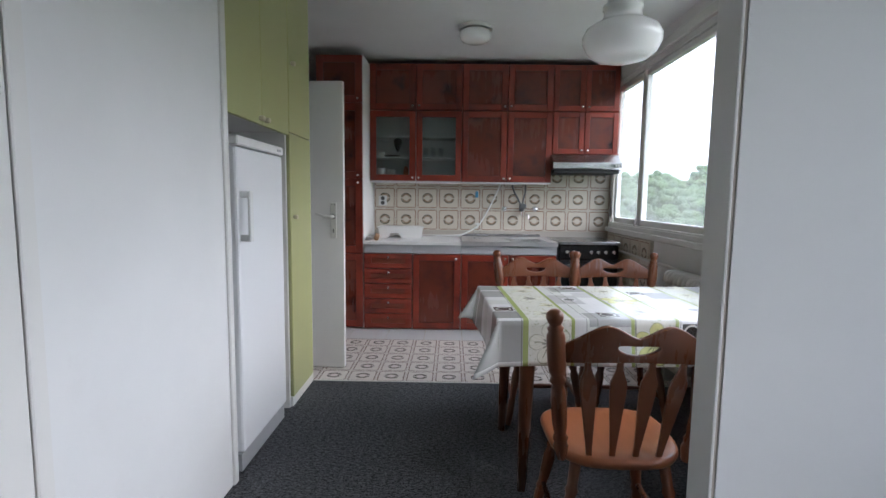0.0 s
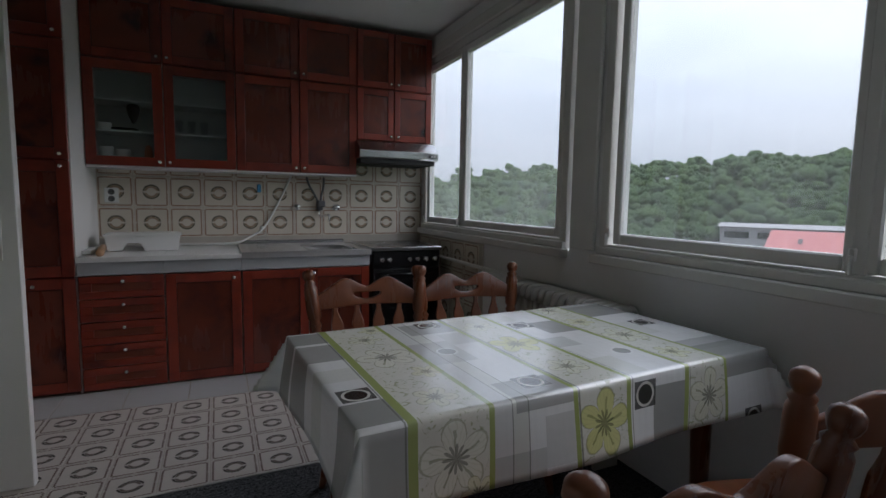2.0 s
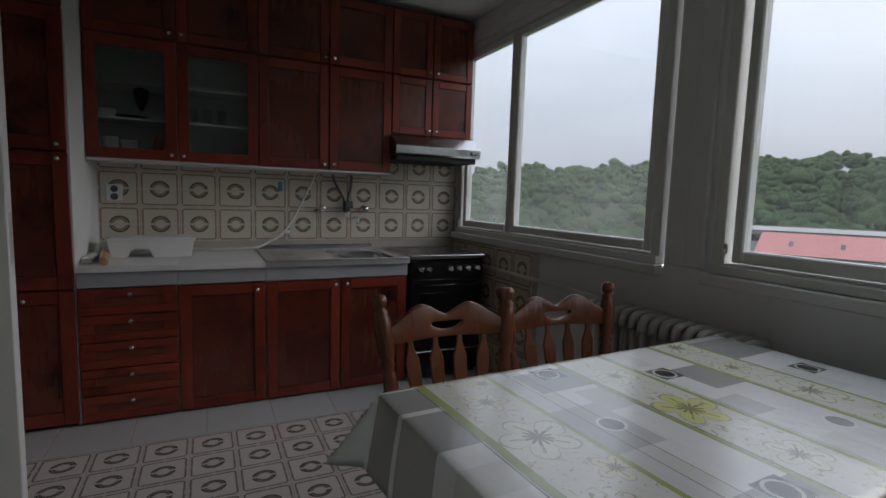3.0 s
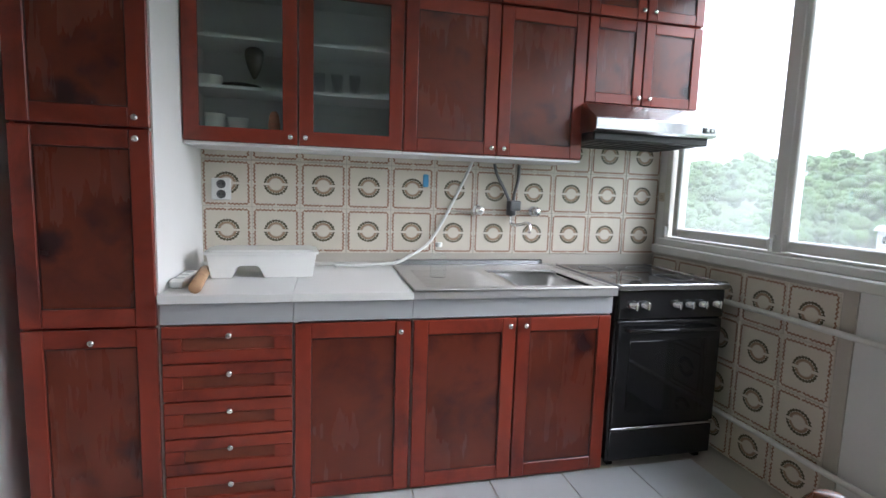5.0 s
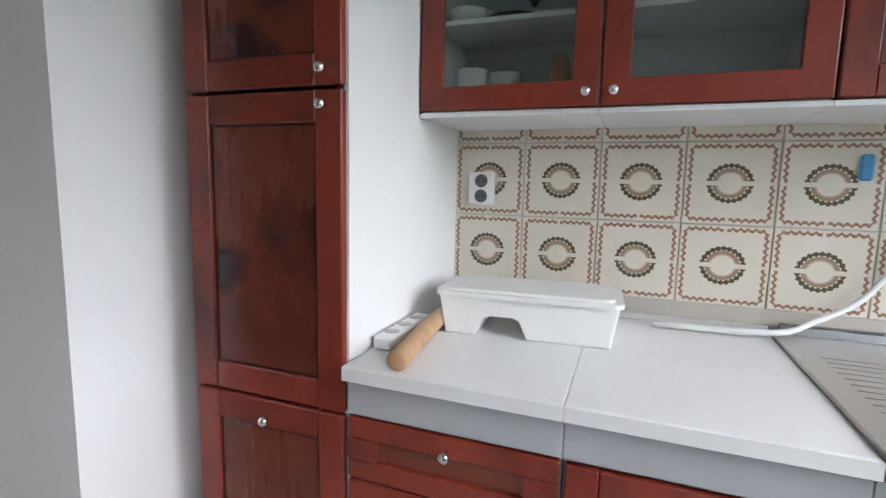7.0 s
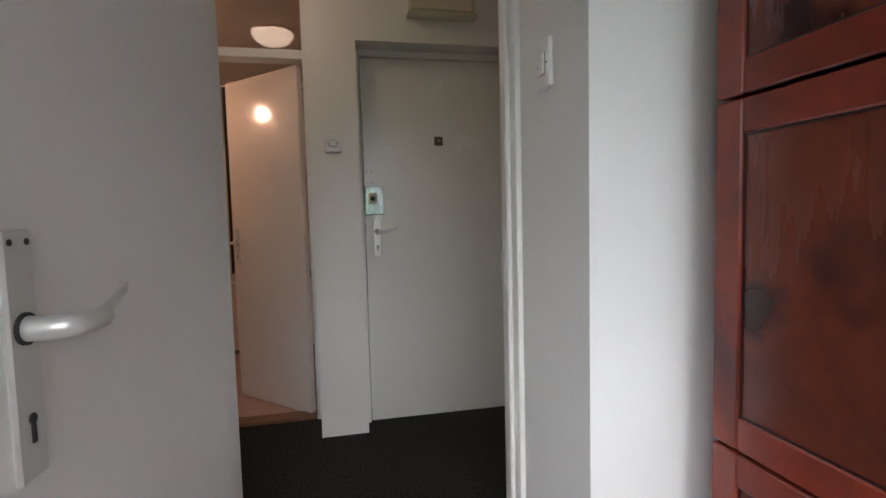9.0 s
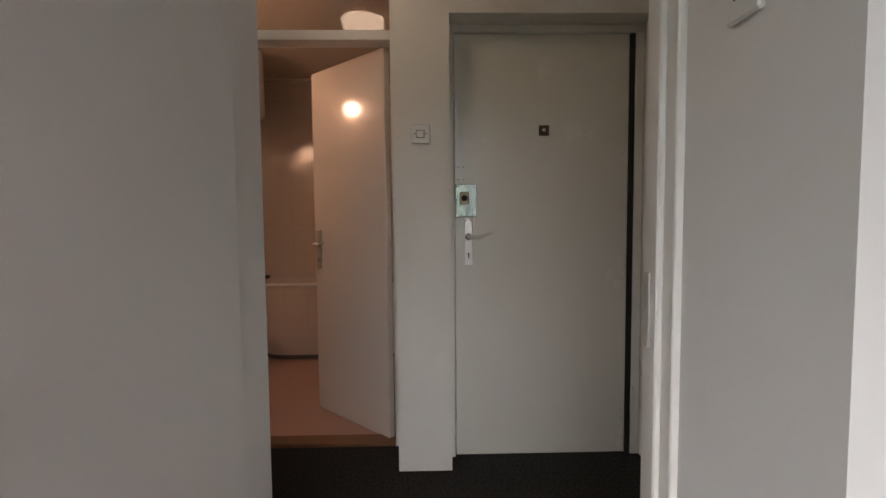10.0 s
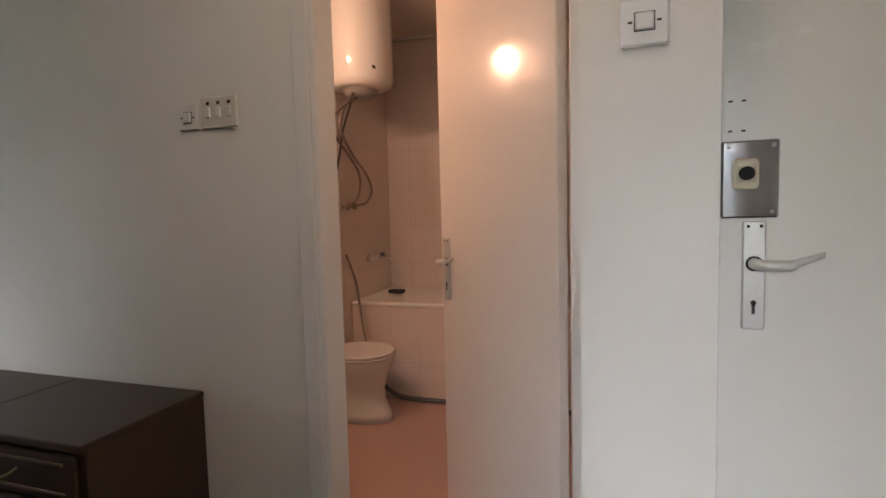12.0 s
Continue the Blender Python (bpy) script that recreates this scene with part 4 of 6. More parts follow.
part("lock_core", lathe(bmesh.new(), [(0.0145, 0.0), (0.0145, 0.006), (0.0, 0.006)], (0, 0, 0), 18), DARK_GAP, ed, "", Matrix.Translation((-2.391, 4.058, 1.304)) @ pose(0, 0, 0, 0, 90, 0))
lever_plate(ed, Matrix.Translation((-2.41, 4.078, 1.115)) @ pose(0, 0, 0, 0, 0, 90), "steel lever handle on a long plate", 0.232, 0.115)
vw = part("door_viewer", nb(-2.41, -2.404, 4.425, 4.475, 1.605, 1.655, bevel=0.002), plain("bronze_plate", (0.10, 0.085, 0.06), 0.4, 0.6), ed, "small square bronze viewer plate")
part("lens", lathe(bmesh.new(), [(0.010, 0.0), (0.010, 0.004), (0.0, 0.005)], (0, 0, 0), 12), CHROME, vw, "", Matrix.Translation((-2.404, 4.45, 1.632)) @ pose(0, 0, 0, 0, 90, 0))
for z in (0.28, 1.82):
    part("hinge", tube(bmesh.new(), [(-2.397, 4.9, z - 0.07), (-2.397, 4.9, z + 0.07)], 0.009, 8), WARM_WALL, ed)

BX, BYY = -2.615, 3.685
bd = thing("bathroom_door", (BX, BYY, 0), "glossy cream painted bathroom door standing open inwards", "door", rz=math.degrees(math.atan2(3.195 - BYY, -3.11 - BX)))
BL = math.hypot(3.195 - BYY, -3.11 - BX)
part("leaf", nb(0.0, BL, 0.0, 0.038, 0.012, 2.09, bevel=0.003), BATH_GLOSS, bd)
lever_plate(bd, Matrix.Translation((BL - 0.05, 0.038, 1.05)) @ pose(0, 0, 0, 0, 0, 180))
bm = bmesh.new()
box(bm, -2.645, -2.53, 2.93, 2.965, 0.0, 2.58, bevel=0.003)
box(bm, -2.532, -2.518, 2.895, 2.95, 0.0, 2.58, bevel=0.003)
box(bm, -2.645, -2.53, 3.695, 3.728, 0.0, 2.58, bevel=0.003)
box(bm, -2.645, -2.53, 2.965, 3.695, 2.105, 2.155, bevel=0.003)
structure("door_frame_bathroom", bm, WHITE_GLOSS, "cream gloss bathroom door frame with a fanlight", "door frame")
structure("threshold_bathroom", nb(-2.645, -2.535, 2.965, 3.695, -0.01, 0.02, bevel=0.004), stained_wood("threshold_wood", (0.2, 0.09, 0.04), (0.1, 0.04, 0.02), 0.4, 1), "worn brown wooden threshold", "threshold")
structure("fanlight_bathroom", nb(-2.60, -2.592, 2.965, 3.695, 2.155, 2.58), FANLIGHT, "clear glass fanlight above the bathroom door", "window").visible_shadow = False

# ---------------- dining table, cloth, chairs ----------------
TC, TROT = (1.655, 2.345), 3.0
table = thing("dining_table", (TC[0], TC[1], 0), "brown wooden dining table under a cloth", "table", rz=TROT)
TW, TD = 1.31, 0.73
part("tabletop", nb(-TW / 2, TW / 2, -TD / 2, TD / 2, 0.735, 0.765, bevel=0.006), CHAIR_WOOD, table)
bm = bmesh.new()
for q in ((-0.55, 0.55, -0.30, -0.28), (-0.55, 0.55, 0.28, 0.30), (-0.55, -0.53, -0.30, 0.30), (0.53, 0.55, -0.30, 0.30)):
    box(bm, *q, 0.655, 0.735)
part("apron", bm, CHAIR_WOOD, table)
for sx in (-1, 1):
    for sy in (-1, 1):
        x, y = sx * 0.52, sy * 0.27
        part("leg", tube(bmesh.new(), [(x, y, 0.735), (x, y, 0.6), (x + sx * 0.012, y + sy * 0.012, 0.0)], [0.034, 0.034, 0.02], 10), CHAIR_WOOD, table)


def cloth_material():
    """Oilcloth: stripes across the table, flowers in some, grey patches with dark rings in others."""
    n = Nodes("patterned_oilcloth")
    c = n.t.nodes.new("ShaderNodeUVMap")
    sep = n.t.nodes.new("ShaderNodeSeparateXYZ")
    n.link(c.outputs[0], sep.inputs[0])
    u, v = sep.outputs[0], sep.outputs[1]
    tc = n.t.nodes.new("ShaderNodeMapping")
    n.link(c.outputs[0], tc.inputs[0])
    fib = n.noise(tc.outputs[0], 6.0, 5, 0.6)
    streak_m = n.t.nodes.new("ShaderNodeMapping")
    streak_m.inputs["Scale"].default_value = (40, 3, 1)
    n.link(c.outputs[0], streak_m.inputs[0])
    streak = n.noise(streak_m.outputs[0], 2.0, 3)

    def band(a, b):
        return n.math("MULTIPLY", n.math("GREATER_THAN", u, a), n.math("LESS_THAN", u, b))

    def either(*xs):
        r = xs[0]
        for x in xs[1:]:
            r = n.math("MAXIMUM", r, x)
        return r

    white, pale, grey = (0.80, 0.82, 0.82), (0.56, 0.58, 0.52), (0.27, 0.28, 0.27)
    green, floral, dark = (0.26, 0.33, 0.06), (0.62, 0.62, 0.50), (0.035, 0.04, 0.03)
    col = n.mix(streak, white, tuple(q * 0.86 for q in white))
    def rect(u0, u1, v0, dv, period=0.6):
        """A block in a stripe that comes again along the table."""
        at_v = n.math("LESS_THAN", n.math("FLOORED_MODULO", n.math("SUBTRACT", v, v0), period), dv)
        return n.math("MULTIPLY", band(u0, u1), at_v)

    # woven grey and pale blocks in the stripes between the flowers
    for u0, u1, v0, dv, amount, shade in (
            (-0.90, -0.565, 0.06, 0.16, 0.85, grey), (-0.90, -0.565, -0.10, 0.09, 0.5, pale), (-0.90, -0.565, -0.36, 0.12, 0.95, grey),
            (-0.358, -0.31, 0.0, 0.6, 0.25, grey), (-0.31, -0.266, 0.0, 0.6, 0.6, pale), (-0.358, -0.22, -0.09, 0.20, 0.45, grey),
            (-0.30, -0.132, -0.40, 0.13, 0.8, grey), (-0.22, -0.132, 0.06, 0.12, 0.35, grey),
            (0.150, 0.274, 0.04, 0.15, 0.9, grey), (0.063, 0.150, -0.36, 0.14, 0.5, pale), (0.063, 0.16, -0.10, 0.10, 0.4, grey),
            (0.457, 0.90, 0.17, 0.17, 0.9, grey), (0.457, 0.53, -0.10, 0.16, 0.45, pale), (0.457, 0.9, -0.30, 0.10, 0.6, grey)):
        col = n.mix(n.math("MULTIPLY", rect(u0, u1, v0, dv), amount), col, shade)
    weave_m = n.t.nodes.new("ShaderNodeMapping")
    weave_m.inputs["Scale"].default_value = (4, 60, 1)
    n.link(c.outputs[0], weave_m.inputs[0])
    weave = n.noise(weave_m.outputs[0], 2.0, 3)
    col = n.mix(n.math("MULTIPLY", weave, 0.10), col, tuple(q * 0.6 for q in pale))

    def ring(cu, cv, period, half_u=0.040, half_v=0.036):
        dv = n.math("SUBTRACT", n.math("FLOORED_MODULO", n.math("SUBTRACT", v, cv - period / 2), period), period / 2)
        du = n.math("SUBTRACT", u, cu)
        sq = n.math("MULTIPLY", n.math("LESS_THAN", n.math("ABSOLUTE", du), half_u), n.math("LESS_THAN", n.math("ABSOLUTE", dv), half_v))
        r = n.math("SQRT", n.math("ADD", n.math("MULTIPLY", du, du), n.math("MULTIPLY", dv, dv)))
        ln = n.math("LESS_THAN", n.math("ABSOLUTE", n.math("SUBTRACT", r, 0.030)), 0.0035)
        disc = n.math("LESS_THAN", r, 0.0265)
        return sq, ln, disc

    # dark squares with a pale ring, and pale ones with a grey ring
    for cu, cv in ((-0.615, -0.195), (0.117, 0.175), (-0.196, -0.295), (0.572, 0.03)):
        sq, ln, disc = ring(cu, cv, 0.6)
        col = n.mix(n.math("MULTIPLY", sq, 0.92), col, (0.05, 0.053, 0.05))
        col = n.mix(disc, col, (0.022, 0.024, 0.022))
        col = n.mix(ln, col, (0.62, 0.62, 0.58))
    for cu, cv in ((-0.27, 0.01), (0.222, -0.2)):
        sq, ln, disc = ring(cu, cv, 0.6)
        col = n.mix(n.math("MULTIPLY", disc, 0.75), col, (0.16, 0.17, 0.16))
        col = n.mix(n.math("MULTIPLY", ln, 0.8), col, white)
    # flower stripes
    fb = either(band(-0.543, -0.372), band(-0.118, 0.048), band(0.291, 0.445))
    col = n.mix(n.math("MULTIPLY", fb, n.math("MULTIPLY_ADD", fib, 0.7, 0.2)), col, floral)
    sketch = n.ramp(n.noise(tc.outputs[0], 30.0, 5, 0.65, 2.2), 0.57, 0.62)
    col = n.mix(n.math("MULTIPLY", n.math("MULTIPLY", sketch, fb), 0.6), col, (0.20, 0.24, 0.07))

    def flower(cu, cv, period, size, petal, turn, lobes=2.5):
        dv = n.math("SUBTRACT", n.math("FLOORED_MODULO", n.math("SUBTRACT", v, cv - period / 2), period), period / 2)
        du = n.math("SUBTRACT", u, cu)
        r = n.math("SQRT", n.math("ADD", n.math("MULTIPLY", du, du), n.math("MULTIPLY", dv, dv)))
        th = n.math("ADD", n.math("ARCTAN2", dv, du), n.math("MULTIPLY_ADD", fib, 0.9, turn))
        lobe = n.math("ABSOLUTE", n.math("COSINE", n.math("MULTIPLY", th, lobes)))
        edge = n.math("MULTIPLY", n.math("MULTIPLY_ADD", n.math("POWER", lobe, 0.6), 0.62, 0.38), size)
        inside = n.math("LESS_THAN", r, edge)
        rim = n.math("LESS_THAN", n.math("ABSOLUTE", n.math("SUBTRACT", r, edge)), size * 0.035)
        vein = n.math("MULTIPLY", n.math("GREATER_THAN", n.math("ADD", lobe, n.math("MULTIPLY", r, -0.25)), 0.975), n.math("LESS_THAN", r, size * 0.75))
        fine_vein = n.math("MULTIPLY", inside, n.math("GREATER_THAN", n.math("SINE", n.math("MULTIPLY", th, 34.0)), 0.8))
        spikes = n.math("MULTIPLY", n.math("MULTIPLY_ADD", n.math("ABSOLUTE", n.math("SINE", n.math("MULTIPLY", th, 6.0))), 0.30, 0.10), size)
        core = n.math("LESS_THAN", r, spikes)
        k = n.mix(n.math("MULTIPLY", inside, 0.92), col, petal)
        k = n.mix(n.math("MULTIPLY", fine_vein, 0.22), k, (0.30, 0.33, 0.16))
        k = n.mix(n.math("MULTIPLY", rim, 0.45), k, (0.15, 0.17, 0.07))
        k = n.mix(n.math("MULTIPLY", vein, 0.5), k, (0.12, 0.14, 0.05))
        return n.mix(n.math("MULTIPLY", core, 0.6), k, dark)

    col = flower(-0.455, -0.47, 0.50, 0.085, (0.72, 0.73, 0.64), 0.3)
    col = flower(-0.455, -0.28, 0.50, 0.055, (0.70, 0.71, 0.58), 1.1)
    col = flower(-0.40, -0.12, 0.44, 0.045, (0.68, 0.68, 0.50), 0.0)
    col = flower(-0.035, -0.47, 0.46, 0.085, (0.62, 0.63, 0.25), 0.7)
    col = flower(-0.03, -0.24, 0.46, 0.060, (0.71, 0.72, 0.60), 0.2)
    col = flower(0.375, -0.47, 0.40, 0.080, (0.70, 0.71, 0.58), 0.5)
    col = flower(0.36, -0.27, 0.40, 0.055, (0.68, 0.69, 0.50), 1.4)
    lines = either(band(-0.565, -0.543), band(-0.372, -0.358), band(-0.132, -0.118), band(0.048, 0.063), band(0.274, 0.291), band(0.445, 0.457))
    col = n.mix(n.math("MULTIPLY", lines, 0.9), col, green)
    thin = either(band(-0.312, -0.309), band(-0.268, -0.265), band(-0.117, -0.111), band(0.068, 0.071), band(0.294, 0.297), band(-0.572, -0.568))
    col = n.mix(n.math("MULTIPLY", thin, 0.75), col, (0.13, 0.14, 0.12))
    n.b.inputs["IOR"].default_value = 1.75
    n.bump(n.noise(tc.outputs[0], 3.4, 4), 0.35, 0.02)
    return n.done(col, n.math("MULTIPLY_ADD", fib, 0.1, 0.17), spec=1.0)


def tablecloth():
    hx, hy, drop = TW / 2 + 0.008, TD / 2 + 0.008, 0.185
    us = sorted(set([round(-hx - drop + i * (2 * (hx + drop)) / 84, 4) for i in range(85)] + [-hx, hx]))
    vs = sorted(set([round(-hy - drop + i * (2 * (hy + drop)) / 56, 4) for i in range(57)] + [-hy, hy]))
    bm = bmesh.new()
    uv = bm.loops.layers.uv.new("UVMap")
    grid = []
    for a in us:
        row = []
        for b in vs:
            ox, oy = max(abs(a) - hx, 0.0), max(abs(b) - hy, 0.0)
            sx, sy = (1 if a > 0 else -1), (1 if b > 0 else -1)
            ln = math.hypot(ox, oy)
            x, y = max(-hx, min(hx, a)), max(-hy, min(hy, b))
            z = 0.7695
            if ln > 0:
                corner = min(ox, oy) / max(ox, oy)
                flare = 0.10 + 0.42 * corner ** 0.8
                wob = 0.010 * math.sin(a * 9.0 + b * 7.0) * ln / drop
                bend = min(ln, 0.012)
                x += sx * ox / ln * (flare * ln + 0.004) + sx * (wob if ox > 0 else 0)
                y += sy * oy / ln * (flare * ln + 0.004) + sy * (wob if oy > 0 else 0)
                z -= ln * math.sqrt(max(0.2, 1 - flare * flare)) * (1.0 - 0.08 * corner) - 0.3 * (0.012 - bend) * (ln > 0)
            else:
                z += 0.0012 * noise.noise(Vector((a * 3.2, b * 3.2, 0.4))) + 0.0012
            v = bm.verts.new((x, y, z))
            row.append((v, a, b))
        grid.append(row)
    for i in range(len(us) - 1):
        for j in range(len(vs) - 1):
            q = [grid[i][j], grid[i + 1][j], grid[i + 1][j + 1], grid[i][j + 1]]
            f = bm.faces.new([k[0] for k in q])
            f.smooth = True
            for lp, k in zip(f.loops, q):
                lp[uv].uv = (k[1], k[2])
    bmesh.ops.recalc_face_normals(bm, faces=bm.faces)
    ob = part("tablecloth", bm, cloth_material(), None, "", pose(TC[0], TC[1], 0, 0, 0, TROT))
    sol = ob.modifiers.new("thickness", "SOLIDIFY")
    sol.thickness, sol.offset = 0.0015, 1.0
    return tagged(ob, "glossy oilcloth with grey, green and flower stripes on the table", "tablecloth")


tablecloth()


def chair(at, rz, width=0.47, group="chairs round the table", label="brown varnished wooden chair with turned posts and slatted back"):
    root = thing("dining_chair", (at[0], at[1], 0), label, "chair", group, rz)
    hw = width / 2
    # seat: rounded and slightly dished, front towards +y
    bm = bmesh.new()
    seg = 40
    rings = []
    for zz, k in ((0.405, 0.90), (0.412, 0.97), (0.428, 1.0), (0.440, 0.985), (0.444, 0.94)):
        ring = []
        for i in range(seg):
            a = 2 * math.pi * i / seg
            sx, sy = math.cos(a), math.sin(a)
            e = 0.62
            x = math.copysign(abs(sx) ** e, sx) * (0.215 + 0.02 * sy) * k
            y = math.copysign(abs(sy) ** e, sy) * 0.205 * k
            ring.append(bm.verts.new((x, y, zz)))
        rings.append(ring)
    for lo, hi in zip(rings, rings[1:]):
        for i in range(seg):
            bm.faces.new((lo[i], lo[(i + 1) % seg], hi[(i + 1) % seg], hi[i]))
    prev = rings[-1]
    for k, dz in ((0.7, -0.004), (0.4, -0.009)):
        ring = [bm.verts.new((v.co.x * k / 0.94, v.co.y * k / 0.94, 0.444 + dz)) for v in rings[-1]]
        for i in range(seg):
            bm.faces.new((prev[i], prev[(i + 1) % seg], ring[(i + 1) % seg], ring[i]))
        prev = ring
    bm.faces.new(prev)
    bm.faces.new(rings[0][::-1])
    for f in bm.faces:
        f.smooth = True
    bmesh.ops.recalc_face_normals(bm, faces=bm.faces)
    part("seat", bm, CHAIR_SEAT, root, "orange-brown wooden seat")
    # turned back posts, leaning back and outwards
    prof = [(0.014, 0.0), (0.019, 0.02), (0.024, 0.045), (0.019, 0.06), (0.024, 0.075), (0.018, 0.09), (0.023, 0.12), (0.025, 0.20), (0.022, 0.245), (0.017, 0.26), (0.025, 0.275), (0.018, 0.29),
            (0.026, 0.305), (0.0285, 0.33), (0.0285, 0.40), (0.027, 0.425), (0.021, 0.437), (0.025, 0.447), (0.016, 0.456), (0.022, 0.466), (0.026, 0.480), (0.024, 0.494), (0.014, 0.503), (0.0, 0.505)]
    for s in (-1, 1):
        foot, head = Vector((s * (hw - 0.055), -0.165, 0.43)), Vector((s * hw, -0.245, 0.93))
        m = Matrix.Translation(foot) @ (head - foot).to_track_quat("Z", "Y").to_matrix().to_4x4()
        part("back_post", lathe(bmesh.new(), prof, (0, 0, 0), 16), CHAIR_WOOD, root, "", m)
    # crest rail: a wavy board with a grip hole
    def back_y(z):
        return -0.165 - 0.08 * (z - 0.43) / 0.5
    top, low = [], []
    w2 = hw - 0.018
    for i in range(41):
        u = -1 + i / 20
        x = u * w2
        zt = 0.835 + 0.046 * math.exp(-((abs(u) - 0.40) / 0.30) ** 2) - 0.030 * abs(u) ** 6
        top.append((x, zt))
        low.append((x, 0.765 + 0.004 * math.cos(u * 3.0)))
    hole = [(0.062 * math.cos(2 * math.pi * i / 20), 0.806 + 0.015 * math.sin(2 * math.pi * i / 20) + 0.010 * (math.cos(2 * math.pi * i / 20) ** 2)) for i in range(20)]
    bm = plate(bmesh.new(), top + low[::-1], -0.011, 0.011, 0.004, [hole])
    for v in bm.verts:
        v.co.y += back_y(v.co.z) - 0.018 * (1 - (v.co.x / w2) ** 2)
    for f in bm.faces:
        f.smooth = True
    part("crest_rail", bm, CHAIR_WOOD, root, "wavy top rail with a grip hole")
    # arrow slats
    for k in range(4):
        u = (k - 1.5) / 1.5 * 0.62
        xb, xt = u * (hw - 0.075), u * (hw - 0.02)
        wid = [(0.43, 0.009), (0.47, 0.010), (0.56, 0.017), (0.66, 0.025), (0.70, 0.025), (0.725, 0.016), (0.745, 0.010), (0.77, 0.010)]
        out = [(-w, z) for z, w in wid] + [(w, z) for z, w in wid[::-1]]
        bm = plate(bmesh.new(), out, -0.006, 0.006, 0.003)
        for v in bm.verts:
            t = (v.co.z - 0.43) / 0.34
            v.co.x += xb + (xt - xb) * t
            v.co.y += back_y(v.co.z) - 0.016 * t * (1 - u * u)
        part("back_slat", bm, CHAIR_WOOD, root, "flat arrow-shaped back slat")
    # turned legs and stretchers
    lp = [(0.013, 0.0), (0.016, 0.03), (0.020, 0.10), (0.017, 0.115), (0.022, 0.13), (0.017, 0.145), (0.021, 0.20), (0.023, 0.27), (0.017, 0.30), (0.022, 0.315), (0.017, 0.33), (0.019, 0.41)]
    feet = {}
    for s in (-1, 1):
        for f in (-1, 1):
            base, head = Vector((s * 0.205, f * 0.205, 0.0)), Vector((s * 0.14, f * 0.135, 0.41))
            feet[s, f] = base + (head - base) * 0.36
            L = (head - base).length
            m = Matrix.Translation(base) @ (head - base).to_track_quat("Z", "Y").to_matrix().to_4x4()
            part("leg", lathe(bmesh.new(), [(r, z * L / 0.41) for r, z in lp], (0, 0, 0), 12), CHAIR_WOOD, root, "", m)
    for s in (-1, 1):
        part("stretcher", tube(bmesh.new(), [feet[s, -1], (feet[s, -1] + feet[s, 1]) / 2, feet[s, 1]], [0.008, 0.014, 0.008], 10), CHAIR_WOOD, root)
    a, b = (feet[-1, -1] + feet[-1, 1]) / 2, (feet[1, -1] + feet[1, 1]) / 2
    part("stretcher", tube(bmesh.new(), [a, (a + b) / 2, b], [0.008, 0.014, 0.008], 10), CHAIR_WOOD, root)
    return root


c1 = chair((1.375, 1.68), 0, 0.50)
for x, y, r in ((2.055, 1.72, -18), (1.355, 2.855, 180), (1.825, 2.855, 178)):
    copy_thing(c1, pose(x, y, 0, 0, 0, r))


# ---------------- lamps ----------------
pend = thing("pendant_lamp", (1.594, 2.395, 1.88), "white opal glass pendant lamp above the table, unlit", "lamp")
part("shade", lathe(bmesh.new(), [(0.0, 0.0), (0.07, 0.002), (0.118, 0.016), (0.155, 0.045), (0.175, 0.085), (0.176, 0.115), (0.161, 0.145), (0.124, 0.168), (0.098, 0.182), (0.085, 0.20), (0.082, 0.225), (0.090, 0.235), (0.088, 0.25), (0.07, 0.26)], (0, 0, 0), 40), OPAL, pend)
part("cap", lathe(bmesh.new(), [(0.072, 0.255), (0.07, 0.285), (0.03, 0.30), (0.014, 0.31)], (0, 0, 0), 24), WHITE_PLASTIC, pend)
part("rod", tube(bmesh.new(), [(0, 0, 0.30), (0, 0, 0.715)], 0.007, 8), WHITE_PLASTIC, pend)
part("ceiling_rose", lathe(bmesh.new(), [(0.01, 0.66), (0.045, 0.675), (0.05, 0.72)], (0, 0, 0), 24), WHITE_PLASTIC, pend)
cl = thing("ceiling_lamp", (0.99, 4.09, 0), "round white flush ceiling lamp, unlit", "lamp")
part("shade", lathe(bmesh.new(), [(0.0, 2.468), (0.07, 2.472), (0.11, 2.49), (0.125, 2.52), (0.12, 2.555), (0.10, 2.57)], (0, 0, 0), 32), OPAL, cl)
part("base", lathe(bmesh.new(), [(0.13, 2.568), (0.135, 2.575), (0.13, 2.599)], (0, 0, 0), 32), WHITE_PLASTIC, cl)


# ---------------- radiator and pipes ----------------
rad = thing("radiator", (0, 0, 0), "old cream cast-iron column radiator under the window", "radiator")
for k in range(15):
    y = 2.66 + k * 0.056
    bm = bmesh.new()
    for x in (2.325, 2.385, 2.445):
        tube(bm, [(x, y, 0.13), (x, y, 0.72)], [0.0145, 0.0145], 8)
    tube(bm, [(2.311, y, 0.69), (2.318, y, 0.735), (2.345, y, 0.752), (2.425, y, 0.752), (2.452, y, 0.735), (2.459, y, 0.69)], 0.019, 8, 2)
    tube(bm, [(2.311, y, 0.16), (2.325, y, 0.115), (2.445, y, 0.115), (2.459, y, 0.16)], 0.019, 8, 2)
    tube(bm, [(2.385, y - 0.028, 0.725), (2.385, y + 0.028, 0.725)], 0.022, 8)
    part("section", bm, RADIATOR, rad)
for k in (1, 13):
    part("foot", nb(2.31, 2.45, 2.66 + k * 0.056 - 0.012, 2.66 + k * 0.056 + 0.012, 0.0, 0.10, bevel=0.004), RADIATOR, rad)
